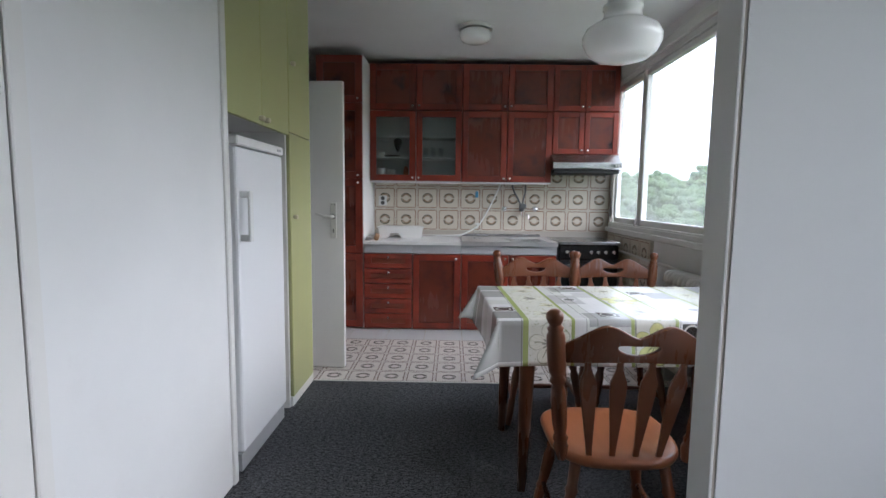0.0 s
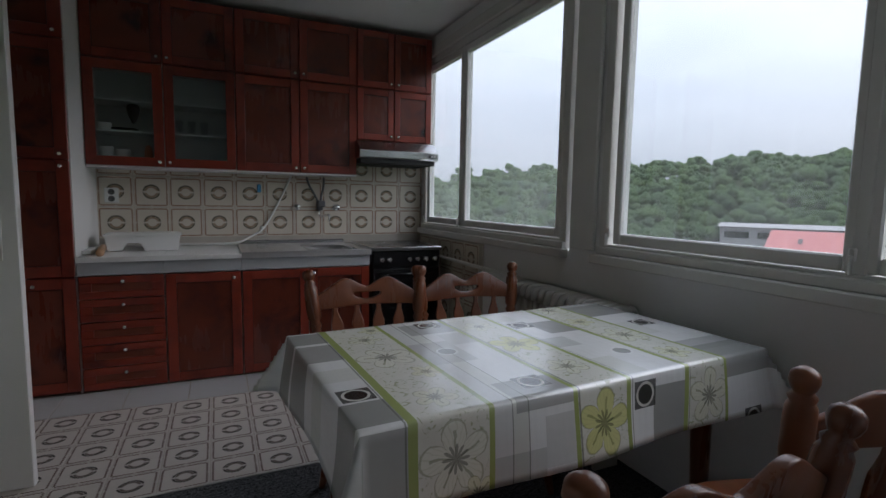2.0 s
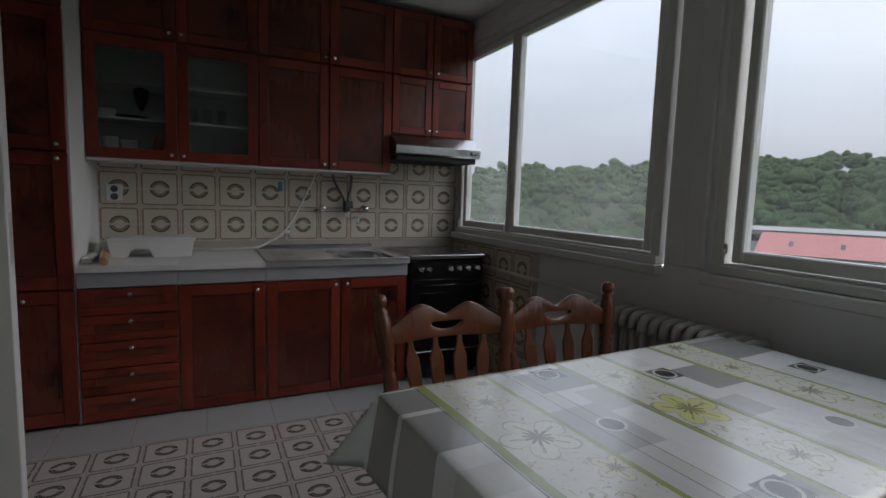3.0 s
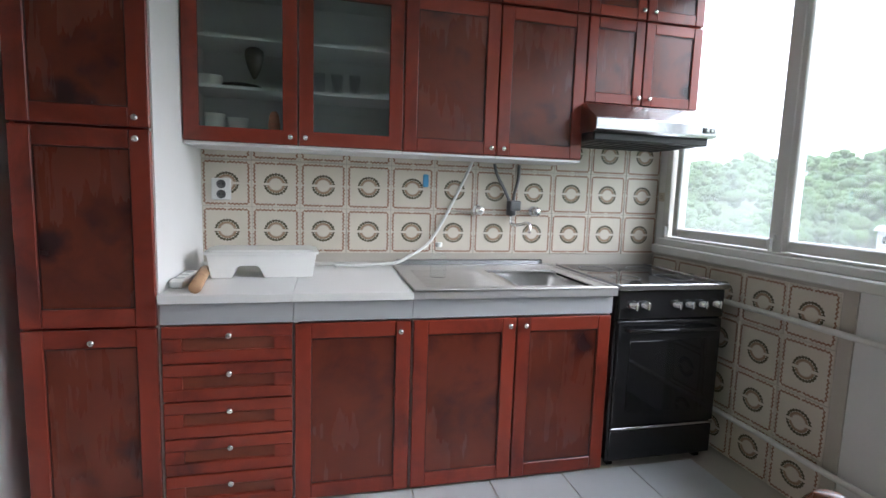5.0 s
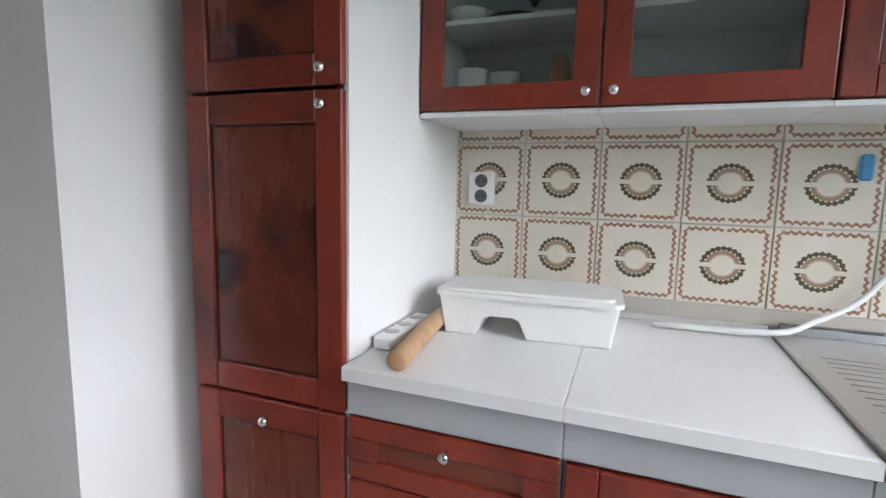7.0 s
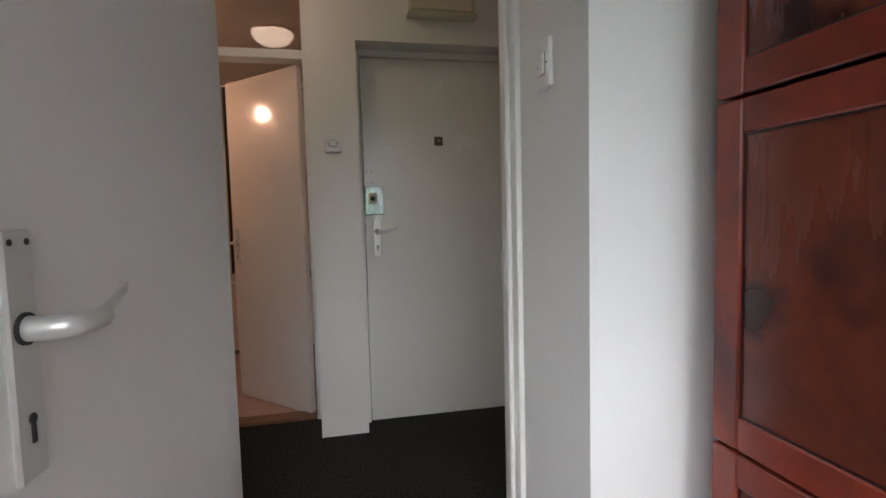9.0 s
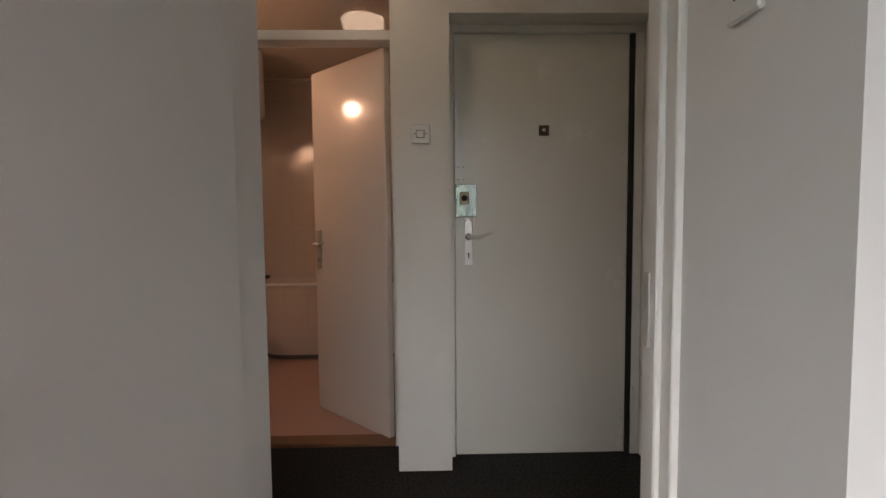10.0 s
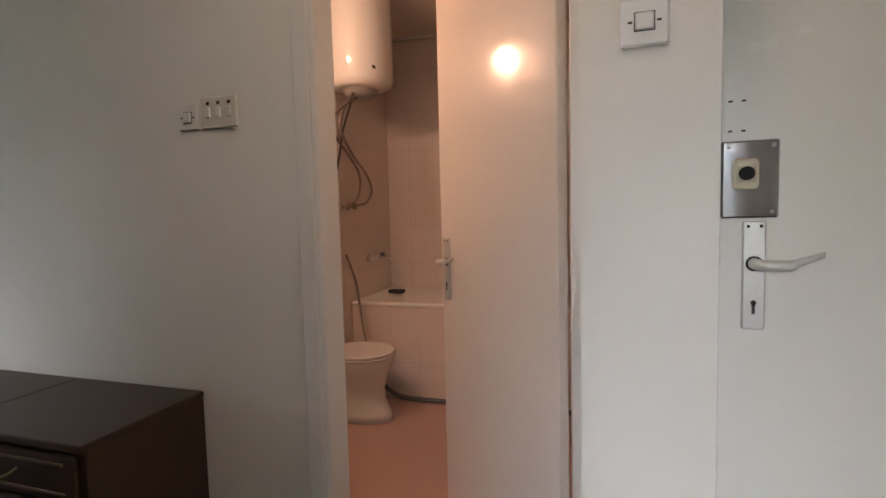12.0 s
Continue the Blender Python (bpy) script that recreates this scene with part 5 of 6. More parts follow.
for z in (0.752, 0.205):
    tagged(part("heating_pipe", tube(bmesh.new(), [(2.40, 3.46, z - 0.01), (2.44, 3.55, z), (2.455, 3.7, z), (2.455, 4.2, z), (2.462, 4.3, z), (2.462, 5.0, z), (2.462, 5.27, z)], 0.013, 8), WHITE_GLOSS), "white painted heating pipe along the tiled wall", "pipe", "heating pipes")

# ---------------- on the worktop and the wall behind ----------------
bx = thing("dish_box", (0.31, 5.03, 0.843), "white plastic lidded food box on the worktop", "box", rz=4)
bm = plate(bmesh.new(), [(-0.205, 0.0), (-0.125, 0.0), (-0.105, 0.045), (-0.09, 0.052), (-0.03, 0.052), (-0.015, 0.045), (0.005, 0.0), (0.205, 0.0), (0.222, 0.10), (-0.222, 0.10)], -0.105, 0.105, bevel=0.004)
part("tub", bm, WHITE_PLASTIC, bx)
bm = bmesh.new()
for w2, d2, z0, z1 in ((0.232, 0.118, 0.100, 0.111), (0.212, 0.100, 0.111, 0.118)):
    slab = nb(-w2, w2, -d2, d2, z0, z1)
    bmesh.ops.bevel(slab, geom=[e for e in slab.edges if abs(e.verts[0].co.z - e.verts[1].co.z) > 0.001], offset=0.03, segments=5, affect="EDGES", profile=0.5)
    merge(bm, slab)
part("lid", bm, WHITE_PLASTIC, bx)
rp = tagged(part("rolling_pin", tube(bmesh.new(), [(0.124, 4.605, 0.866), (0.124, 4.609, 0.866), (0.085, 4.90, 0.866), (0.075, 4.985, 0.866), (0.075, 4.99, 0.866)], [0.017, 0.0225, 0.0225, 0.0225, 0.017], 16), LIGHT_WOOD), "pale wooden rolling pin lying on the worktop", "rolling pin")
ext = thing("extension_socket", (0.035, 4.83, 0.843), "white multi-socket lead against the cabinet side", "socket", rz=0)
part("case", nb(-0.025, 0.025, -0.12, 0.12, 0.0, 0.032, bevel=0.006), WHITE_PLASTIC, ext)
for k in (-0.07, 0.0, 0.07):
    part("outlet", lathe(bmesh.new(), [(0.0, 0.0325), (0.018, 0.033), (0.019, 0.031)], (0, k, 0), 16), GREY_BAND, ext)
bo = thing("bottle", (1.07, 4.86, 0.852), "clear plastic bottle standing on the drainer", "bottle")
part("body", lathe(bmesh.new(), [(0.0, 0.0), (0.034, 0.0), (0.037, 0.006), (0.037, 0.04), (0.035, 0.046), (0.037, 0.052), (0.037, 0.085), (0.030, 0.11), (0.015, 0.130), (0.014, 0.150)], (0, 0, 0), 24), pane_glass("clear_plastic", (0.975, 0.985, 0.985)), bo)
part("cap", lathe(bmesh.new(), [(0.016, 0.138), (0.016, 0.156), (0.0, 0.157)], (0, 0, 0), 16), WHITE_PLASTIC, bo)
tagged(part("drain_hose", tube(bmesh.new(), [(1.335, 5.272, 1.40), (1.29, 5.27, 1.30), (1.225, 5.27, 1.165), (1.17, 5.268, 1.06), (1.10, 5.25, 0.96), (1.00, 5.22, 0.90), (0.90, 5.19, 0.865), (0.62, 5.20, 0.853)], 0.008, 8, 4), WHITE_PLASTIC), "white plastic hose running down the tiles to the sink", "hose")
tp = thing("wall_tap", (0, 0, 0), "chrome wall-mounted mixer tap above the sink", "tap")
for x in (1.376, 1.70):
    v = part("valve", lathe(bmesh.new(), [(0.03, 0.0), (0.028, 0.008), (0.013, 0.012), (0.013, 0.03), (0.024, 0.034), (0.026, 0.05), (0.02, 0.058), (0.0, 0.06)], (0, 0, 0), 20), CHROME, tp, "round chrome stop valve", Matrix.Translation((x, 5.29, 1.142)) @ pose(0, 0, 0, 90, 0, 0))
bm = tube(bmesh.new(), [(1.555, 5.25, 1.12), (1.555, 5.25, 1.20)], 0.026, 14)
box(bm, 1.535, 1.60, 5.215, 5.26, 1.145, 1.20, bevel=0.01, seg=2)
part("body", bm, TAP_GREY, tp, "dull grey tap body")
part("spout", tube(bmesh.new(), [(1.555, 5.25, 1.12), (1.555, 5.245, 1.075), (1.575, 5.20, 1.07), (1.605, 5.13, 1.085), (1.61, 5.115, 1.06), (1.61, 5.115, 1.035)], 0.009, 10, 4), CHROME, tp, "thin chrome swivel spout")
part("inlet_hose", tube(bmesh.new(), [(1.455, 5.265, 1.39), (1.47, 5.255, 1.33), (1.515, 5.25, 1.25), (1.545, 5.25, 1.19)], 0.009, 8, 4), TAP_GREY, tp, "braided steel hose")
part("inlet_hose", tube(bmesh.new(), [(1.595, 5.265, 1.39), (1.59, 5.255, 1.31), (1.57, 5.25, 1.24), (1.565, 5.25, 1.19)], 0.009, 8, 4), TAP_GREY, tp, "braided steel hose")
so = thing("wall_socket", (0.09, 5.284, 1.214), "white double wall socket on the tiles", "socket")
part("plate", nb(-0.044, 0.044, -0.014, 0.0, -0.052, 0.052, bevel=0.005), WHITE_PLASTIC, so)
for z in (-0.024, 0.024):
    at = Matrix.Translation((0, -0.014, z)) @ pose(0, 0, 0, 90, 0, 0)
    out = part("outlet", lathe(bmesh.new(), [(0.0, 0.0008), (0.0165, 0.0008), (0.018, 0.003), (0.0205, 0.003), (0.021, 0.0)], (0, 0, 0), 18), plain("dark_grey_plastic", (0.12, 0.12, 0.12), 0.5), so, "dark grey round outlet", at)
    for px in (-0.0085, 0.0085):
        part("pin_hole", lathe(bmesh.new(), [(0.0, 0.0016), (0.0032, 0.0014), (0.0034, 0.0)], (px, 0, 0), 10), DARK_GAP, out)
tagged(part("tile_hook", nb(1.07, 1.10, 5.272, 5.286, 1.256, 1.322, bevel=0.006), BLUE), "small blue plastic hook stuck on a tile", "hook")


# ---------------- things in the glazed cabinets ----------------
def dish(name, at, prof, material, label, category, handle=0.0):
    root = thing(name, at, label, category)
    part("body", lathe(bmesh.new(), prof, (0, 0, 0), 24), material, root)
    if handle:
        part("handle", tube(bmesh.new(), [(handle, 0, 0.05), (handle + 0.022, 0, 0.045), (handle + 0.022, 0, 0.022), (handle, 0, 0.015)], 0.004, 6, 3), material, root)
    return root


cup_p = [(0.0, 0.002), (0.036, 0.0), (0.042, 0.01), (0.043, 0.115), (0.041, 0.115), (0.038, 0.012), (0.0, 0.008)]
cup_w = [(0.0, 0.002), (0.03, 0.0), (0.04, 0.02), (0.046, 0.10), (0.044, 0.10), (0.036, 0.02), (0.0, 0.012)]
S0, S1 = 1.4285, 1.6525
dish("mug", (0.10, 5.12, S0), cup_p, CERAMIC, "white mug with an orange motif on the cabinet shelf", "mug", 0.042)
dish("cup", (0.195, 5.12, S0), cup_w, CERAMIC, "white cup on the cabinet shelf", "cup", 0.042)
dish("figurine", (0.352, 5.08, S0), [(0.0, 0.0), (0.026, 0.0), (0.026, 0.08), (0.020, 0.12), (0.01, 0.135), (0.0, 0.138)], plain("orange_clay", (0.55, 0.20, 0.10), 0.5), "small orange-pink ornament behind the cabinet glass", "ornament")
dish("pan", (0.085, 5.12, S1), [(0.0, 0.002), (0.045, 0.0), (0.05, 0.01), (0.05, 0.05), (0.052, 0.052), (0.048, 0.052), (0.046, 0.012), (0.0, 0.008)], CERAMIC, "small white enamel pan on the cabinet shelf", "pan", 0.05)
dish("plate_stack", (0.21, 5.14, S1), [(0.0, 0.004), (0.05, 0.0), (0.085, 0.012), (0.086, 0.022), (0.05, 0.016), (0.0, 0.016)], BROWN_DARK, "small stack of dark plates on the cabinet shelf", "plates")
dish("amphora", (0.262, 5.15, S1 + 0.055), [(0.0, 0.0), (0.008, 0.005), (0.03, 0.05), (0.042, 0.10), (0.04, 0.125), (0.02, 0.14), (0.024, 0.15), (0.0, 0.15)], BROWN_DARK, "dark pointed clay vase hung in the cabinet", "vase")
gl_p = [(0.0, 0.002), (0.024, 0.0), (0.026, 0.02), (0.022, 0.045), (0.026, 0.065), (0.028, 0.10), (0.026, 0.10), (0.02, 0.06), (0.0, 0.012)]
g1 = dish("drinking_glass", (0.545, 5.12, S1), gl_p, pane_glass("drinking_glass", (0.96, 0.97, 0.97)), "clear drinking glass on the cabinet shelf", "glass")
tagged(g1, group="glasses in the cabinet")
for x in (0.625, 0.705):
    copy_thing(g1, pose(x, 5.12, S1))

# ---------------- hall ----------------
com = thing("chest_of_drawers", (0, 0, 0), "dark brown veneered low chest against the hall wall", "chest of drawers")
cxa, cxb, cya, cyb, ch = -2.535, -2.115, 1.16, 2.482, 0.655
for a, b in ((cya, 1.903), (1.908, cyb)):
    part("top", nb(cxa, cxb + 0.004, a, b, ch - 0.02, ch, bevel=0.003), DARK_WOOD, com)
part("body", nb(cxa, cxb - 0.014, cya + 0.004, cyb - 0.002, 0.0, ch - 0.021, bevel=0.003), DARK_WOOD, com)
for a, b in ((cya + 0.02, 1.895), (1.915, cyb - 0.03)):
    for k in range(4):
        z1 = ch - 0.035 - k * 0.14
        dr = part("drawer", nb(cxb - 0.013, cxb, a, b, z1 - 0.128, z1, bevel=0.004), DARK_WOOD, com)
        for z in (z1 - 0.024, z1 - 0.106):
            part("moulding", nb(cxb, cxb + 0.007, a + 0.02, b - 0.04, z - 0.004, z + 0.004, bevel=0.002), plain("worn_moulding", (0.14, 0.085, 0.05), 0.4), dr, "lighter worn moulding")
        mid = (a + b) / 2
        part("handle", tube(bmesh.new(), [(cxb, mid - 0.045, z1 - 0.055), (cxb + 0.018, mid - 0.04, z1 - 0.065), (cxb + 0.02, mid, z1 - 0.078), (cxb + 0.018, mid + 0.04, z1 - 0.065), (cxb, mid + 0.045, z1 - 0.055)], 0.004, 6, 3), plain("old_brass", (0.35, 0.27, 0.15), 0.35, 1.0), dr, "curved brass drop handle")


def switch(name, m, w, h, rockers, label, face=None, frame_part=False):
    """A wall switch in its own x-z plane, facing -y."""
    root = tagged(new(name), label, "switch")
    root.matrix_basis = m
    part("plate", nb(-w / 2, w / 2, -0.012, 0.0, -h / 2, h / 2, bevel=0.004), face or WHITE_PLASTIC, root)
    n = len(rockers)
    for i, (rw, rh) in enumerate(rockers):
        x = (i - (n - 1) / 2) * w / max(n, 1) * 0.86
        part("rocker", nb(x - rw / 2, x + rw / 2, -0.018, -0.010, -rh / 2, rh / 2, bevel=0.003), WHITE_PLASTIC, root)
        if n == 1:
            for sx in (-1, 1):
                part("screw", nb(x + sx * (rw / 2 + 0.009) - 0.004, x + sx * (rw / 2 + 0.009) + 0.004, -0.013, -0.0115, -0.002, 0.002), DARK_GAP, root)
            bm = bmesh.new()
            for q in ((x - rw / 2 - 0.002, x + rw / 2 + 0.002, rh / 2, rh / 2 + 0.002), (x - rw / 2 - 0.002, x + rw / 2 + 0.002, -rh / 2 - 0.002, -rh / 2), (x - rw / 2 - 0.002, x - rw / 2, -rh / 2, rh / 2), (x + rw / 2, x + rw / 2 + 0.002, -rh / 2, rh / 2)):
                box(bm, q[0], q[1], -0.0128, -0.011, q[2], q[3])
            part("gap", bm, DARK_GAP, root)
        else:
            part("lamp", nb(x - 0.006, x + 0.006, -0.0135, -0.011, rh / 2 + 0.008, rh / 2 + 0.018, bevel=0.001), plain("red_brown_lens", (0.12, 0.03, 0.02), 0.2), root, "small dark indicator lens")
    return root


switch("doorbell_switch", pose(-2.27, 3.850, 1.592, 0, 0, 90), 0.088, 0.090, [(0.034, 0.032)], "square white switch on the pillar by the entrance door")
switch("switch_panel", pose(-2.54, 2.612, 1.576, 0, 0, 90), 0.142, 0.100, [(0.02, 0.034)] * 3, "white three-rocker switch panel on the hall wall", plain("aged_white_plastic", (0.68, 0.66, 0.60), 0.4))
switch("light_switch", pose(-2.54, 2.488, 1.567, 0, 0, 90), 0.075, 0.082, [(0.03, 0.034)], "square white light switch beside the switch panel")
switch("light_switch", pose(-0.745, 4.39, 1.575, 0, 0, 0), 0.085, 0.12, [(0.034, 0.05)], "white light switch on the wall beside the kitchen door")
fb = thing("fuse_box", (-2.27, 4.45, 2.36), "beige wooden meter box on the wall above the entrance door", "fuse box")
part("case", nb(0.0, 0.07, -0.175, 0.175, -0.09, 0.20, bevel=0.003), CREAM_PLASTIC, fb)
part("door", nb(0.07, 0.082, -0.16, 0.16, -0.075, 0.19, bevel=0.002), CREAM_PLASTIC, fb)
part("rim", nb(0.0, 0.088, -0.19, 0.19, -0.10, -0.09, bevel=0.002), CREAM_PLASTIC, fb)
ic = thing("intercom", (-1.85, 4.90, 1.40), "white intercom handset on the hall wall", "intercom")
part("base", nb(-0.045, 0.045, -0.035, 0.0, -0.10, 0.10, bevel=0.006), CREAM_PLASTIC, ic)
part("handset", box(box(nb(-0.025, 0.03, -0.065, -0.036, -0.09, 0.105, bevel=0.01, seg=2), -0.025, 0.03, -0.075, -0.045, 0.06, 0.105, bevel=0.01, seg=2), -0.025, 0.03, -0.075, -0.045, -0.09, -0.045, bevel=0.01, seg=2), WHITE_PLASTIC, ic)
coil = [(-0.02 + 0.012 * math.cos(i * 1.2), -0.02 + 0.012 * math.sin(i * 1.2), -0.10 - i * 0.0016) for i in range(60)]
part("cord", tube(bmesh.new(), coil, 0.0035, 6), CREAM_PLASTIC, ic, "coiled cord")
jb = thing("junction_box", (-1.865, 4.90, 0.60), "yellowed telephone socket with a cable on the hall wall", "socket")
part("case", nb(-0.045, 0.045, -0.028, 0.0, -0.035, 0.035, bevel=0.006), CREAM_PLASTIC, jb)
part("cable", tube(bmesh.new(), [(0.0, -0.012, -0.035), (0.004, -0.008, -0.15), (0.0, -0.006, -0.45), (0.0, -0.006, -0.59)], 0.005, 6, 3), CREAM_PLASTIC, jb)
tagged(part("wall_scar", nb(-2.411, -2.4085, 4.02, 4.06, 1.390, 1.462), DOOR_GLOSS), "filled screw holes above the lock plate", "scar")
for z in (1.394, 1.456):
    for y in (4.03, 4.055):
        tagged(part("screw_hole", nb(-2.41, -2.4078, y - 0.004, y + 0.004, z - 0.002, z + 0.002), DARK_GAP), "small dark screw hole in the entrance door", "hole", "screw holes above the lock")

hl = thing("hall_lamp", (-1.70, 3.44, 0), "lit round opal dome lamp on the hall ceiling", "lamp")
part("shade", lathe(bmesh.new(), [(0.0, 2.485), (0.05, 2.488), (0.10, 2.500), (0.135, 2.525), (0.148, 2.555), (0.14, 2.572)], (0, 0, 0), 32), lit_opal("dim_lit_opal_dome", (1.0, 0.74, 0.52), HALL_LAMP), hl, "softly glowing opal dome")
part("base", lathe(bmesh.new(), [(0.152, 2.570), (0.155, 2.58), (0.15, 2.5995)], (0, 0, 0), 32), WHITE_PLASTIC, hl)

# ---------------- bathroom ----------------
structure("ceiling_bathroom", nb(-4.92, -2.645, 2.14, 3.985, CEIL - 0.02, CEIL - 0.002), paint("glossy_cream_ceiling", (0.70, 0.62, 0.54), 0.12, 0.03, 0.02), "glossy painted bathroom ceiling", "ceiling")
bl = thing("bathroom_lamp", (-2.99, 2.14, 2.085), "lit warm globe lamp on the bathroom wall", "lamp")
part("base", lathe(bmesh.new(), [(0.05, 0.0), (0.045, 0.03), (0.03, 0.04)], (0, 0, 0), 20), WHITE_PLASTIC, bl, "", pose(0, 0, 0, -90, 0, 0))
part("globe", lathe(bmesh.new(), [(0.0, -0.058), (0.034, -0.047), (0.056, -0.016), (0.056, 0.016), (0.034, 0.047), (0.0, 0.058)], (0, 0.075, 0), 24), lit_opal("lit_opal_globe", (1.0, 0.60, 0.38), BATH_LAMP), bl, "glowing opal globe")

boil = thing("water_heater", (-4.07, 2.345, 0.022), "white cylindrical electric water heater on the bathroom wall", "water heater")
part("tank", lathe(bmesh.new(), [(0.0, 1.985), (0.14, 1.99), (0.185, 2.0), (0.205, 2.03), (0.205, 2.52), (0.19, 2.55), (0.0, 2.56)], (0, 0, 0), 40), CERAMIC, boil)
part("cover", lathe(bmesh.new(), [(0.0, 1.94), (0.07, 1.945), (0.10, 1.965), (0.11, 1.99)], (0, 0.0, 0), 28), plain("grey_plastic_cover", (0.35, 0.33, 0.31), 0.4), boil, "grey bottom cover")
part("mark", nb(0.12, 0.155, 0.155, 0.163, 2.075, 2.09), DARK_GAP, boil, "small dark badge")
part("bracket", nb(-0.1, 0.1, -0.23, -0.19, 2.2, 2.3), WHITE_PLASTIC, boil)
tagged(part("heater_hose", tube(bmesh.new(), [(-3.99, 2.34, 1.99), (-3.88, 2.32, 1.86), (-3.87, 2.305, 1.746), (-4.055, 2.28, 1.619), (-4.282, 2.255, 1.52), (-4.415, 2.23, 1.417), (-4.378, 2.205, 1.328), (-4.22, 2.185, 1.302)], 0.009, 8, 4), BRAID), "brown braided flexible hose from the water heater", "hose", "heater hoses")
tagged(part("heater_hose", tube(bmesh.new(), [(-4.09, 2.34, 1.99), (-3.80, 2.325, 1.84), (-3.783, 2.305, 1.721), (-3.98, 2.28, 1.626), (-4.168, 2.255, 1.528), (-4.235, 2.23, 1.426), (-4.206, 2.205, 1.333), (-4.12, 2.185, 1.306)], 0.009, 8, 4), BRAID), "brown braided flexible hose from the water heater", "hose", "heater hoses")
tagged(part("heater_cable", tube(bmesh.new(), [(-4.08, 2.28, 1.98), (-4.075, 2.21, 1.786), (-4.068, 2.183, 1.641), (-4.044, 2.167, 1.523), (-4.019, 2.145, 1.463)], 0.006, 6, 4), DARK_GAP), "dark electric cable below the water heater", "cable")
vt = thing("stop_valves", (-4.12, 2.14, 1.30), "chrome stop valves on the bathroom wall", "valve")
for k in (-0.10, -0.01, 0.11):
    part("valve", lathe(bmesh.new(), [(0.028, 0.0), (0.012, 0.01), (0.012, 0.04), (0.022, 0.045), (0.022, 0.065), (0.0, 0.068)], (0, 0, 0), 14), CHROME if k > 0.1 else BRAID, vt, "", pose(k, 0, 0, -90, 0, 0))
toi = thing("toilet", (-3.88, 2.145, 0.006), "white ceramic toilet with the lid down", "toilet")
bm = bmesh.new()
rings = []
for z, cy, ry, rx in ((0.0, 0.23, 0.20, 0.115), (0.05, 0.23, 0.19, 0.105), (0.13, 0.22, 0.165, 0.085), (0.20, 0.22, 0.16, 0.095), (0.27, 0.225, 0.175, 0.135), (0.33, 0.23, 0.195, 0.165), (0.375, 0.235, 0.205, 0.18), (0.385, 0.235, 0.205, 0.18)):
    rings.append([bm.verts.new((rx * math.cos(2 * math.pi * i / 32), cy + ry * math.sin(2 * math.pi * i / 32), z)) for i in range(32)])
for lo, hi in zip(rings, rings[1:]):
    for i in range(32):
        bm.faces.new((lo[i], lo[(i + 1) % 32], hi[(i + 1) % 32], hi[i])).smooth = True
bm.faces.new(rings[-1]), bm.faces.new(rings[0][::-1])
bmesh.ops.recalc_face_normals(bm, faces=bm.faces)
part("bowl", bm, CERAMIC, toi)
for nm, z0, z1, k in (("seat", 0.387, 0.402, 1.0), ("lid", 0.404, 0.422, 0.985)):
    bm = bmesh.new()
    rings = []
    for z, q in ((z0, 0.97), (z0 + 0.004, 1.0), (z1 - 0.005, 1.0), (z1, 0.96)):
        rings.append([bm.verts.new((0.187 * k * q * math.cos(2 * math.pi * i / 36), 0.235 + 0.212 * k * q * math.sin(2 * math.pi * i / 36), z)) for i in range(36)])
    for lo, hi in zip(rings, rings[1:]):
        for i in range(36):
            bm.faces.new((lo[i], lo[(i + 1) % 36], hi[(i + 1) % 36], hi[i])).smooth = True
    bm.faces.new(rings[-1]), bm.faces.new(rings[0][::-1])
    bmesh.ops.recalc_face_normals(bm, faces=bm.faces)
    part(nm, bm, CERAMIC, toi)
tub = thing("bathtub", (0, 0, 0), "white bathtub with a pale panelled front", "bathtub")
bm = bmesh.new()
box(bm, -4.915, -4.215, 2.145, 3.98, 0.625, 0.655, bevel=0.012, seg=2)
part("rim", bm, CERAMIC, tub)
part("front_panel", nb(-4.27, -4.225, 2.145, 3.98, 0.007, 0.628), PINK_TILE, tub, "pale tiled bath front")
tagged(part("drain_pipe", tube(bmesh.new(), [(-4.12, 2.42, 0.12), (-4.14, 2.52, 0.05), (-4.17, 2.70, 0.03), (-4.19, 3.1, 0.028), (-4.19, 3.6, 0.028)], 0.016, 8, 3), RUBBER), "grey waste hose along the foot of the bath", "hose")
tagged(part("shower_hose", tube(bmesh.new(), [(-4.14, 2.16, 0.98), (-4.15, 2.22, 0.80), (-4.14, 2.25, 0.62), (-4.10, 2.30, 0.45), (-4.06, 2.36, 0.30)], 0.009, 8, 4), BRAID), "brown braided hose hanging beside the toilet", "hose")
bt = thing("bath_tap", (-4.55, 2.14, 0.93), "chrome bath mixer tap on the wall", "tap")
part("body", tube(bmesh.new(), [(-0.09, 0.05, 0), (0.09, 0.05, 0)], 0.02, 10), CHROME, bt)
for k in (-0.1, 0.1):
    part("handle", lathe(bmesh.new(), [(0.028, 0.0), (0.03, 0.02), (0.0, 0.024)], (0, 0, 0), 12), CHROME, bt, "", pose(k, 0.05, 0, 0, math.copysign(90, k), 0))
part("spout", tube(bmesh.new(), [(0, 0.05, 0), (0, 0.12, -0.01), (0, 0.18, -0.03)], 0.011, 8, 3), CHROME, bt)
br = thing("hand_shower", (-4.55, 2.30, 0.662), "dark hand shower lying on the bath rim", "shower")
part("head", nb(-0.03, 0.03, -0.02, 0.10, 0.0, 0.03, bevel=0.012, seg=2), DARK_GAP, br)
tagged(part("shower_rod", tube(bmesh.new(), [(-4.30, 2.145, 2.374), (-4.30, 3.98, 2.374)], 0.011, 8), CHROME), "thin chrome shower curtain rod across the bathroom", "rod")
cu = bmesh.new()
prev = None
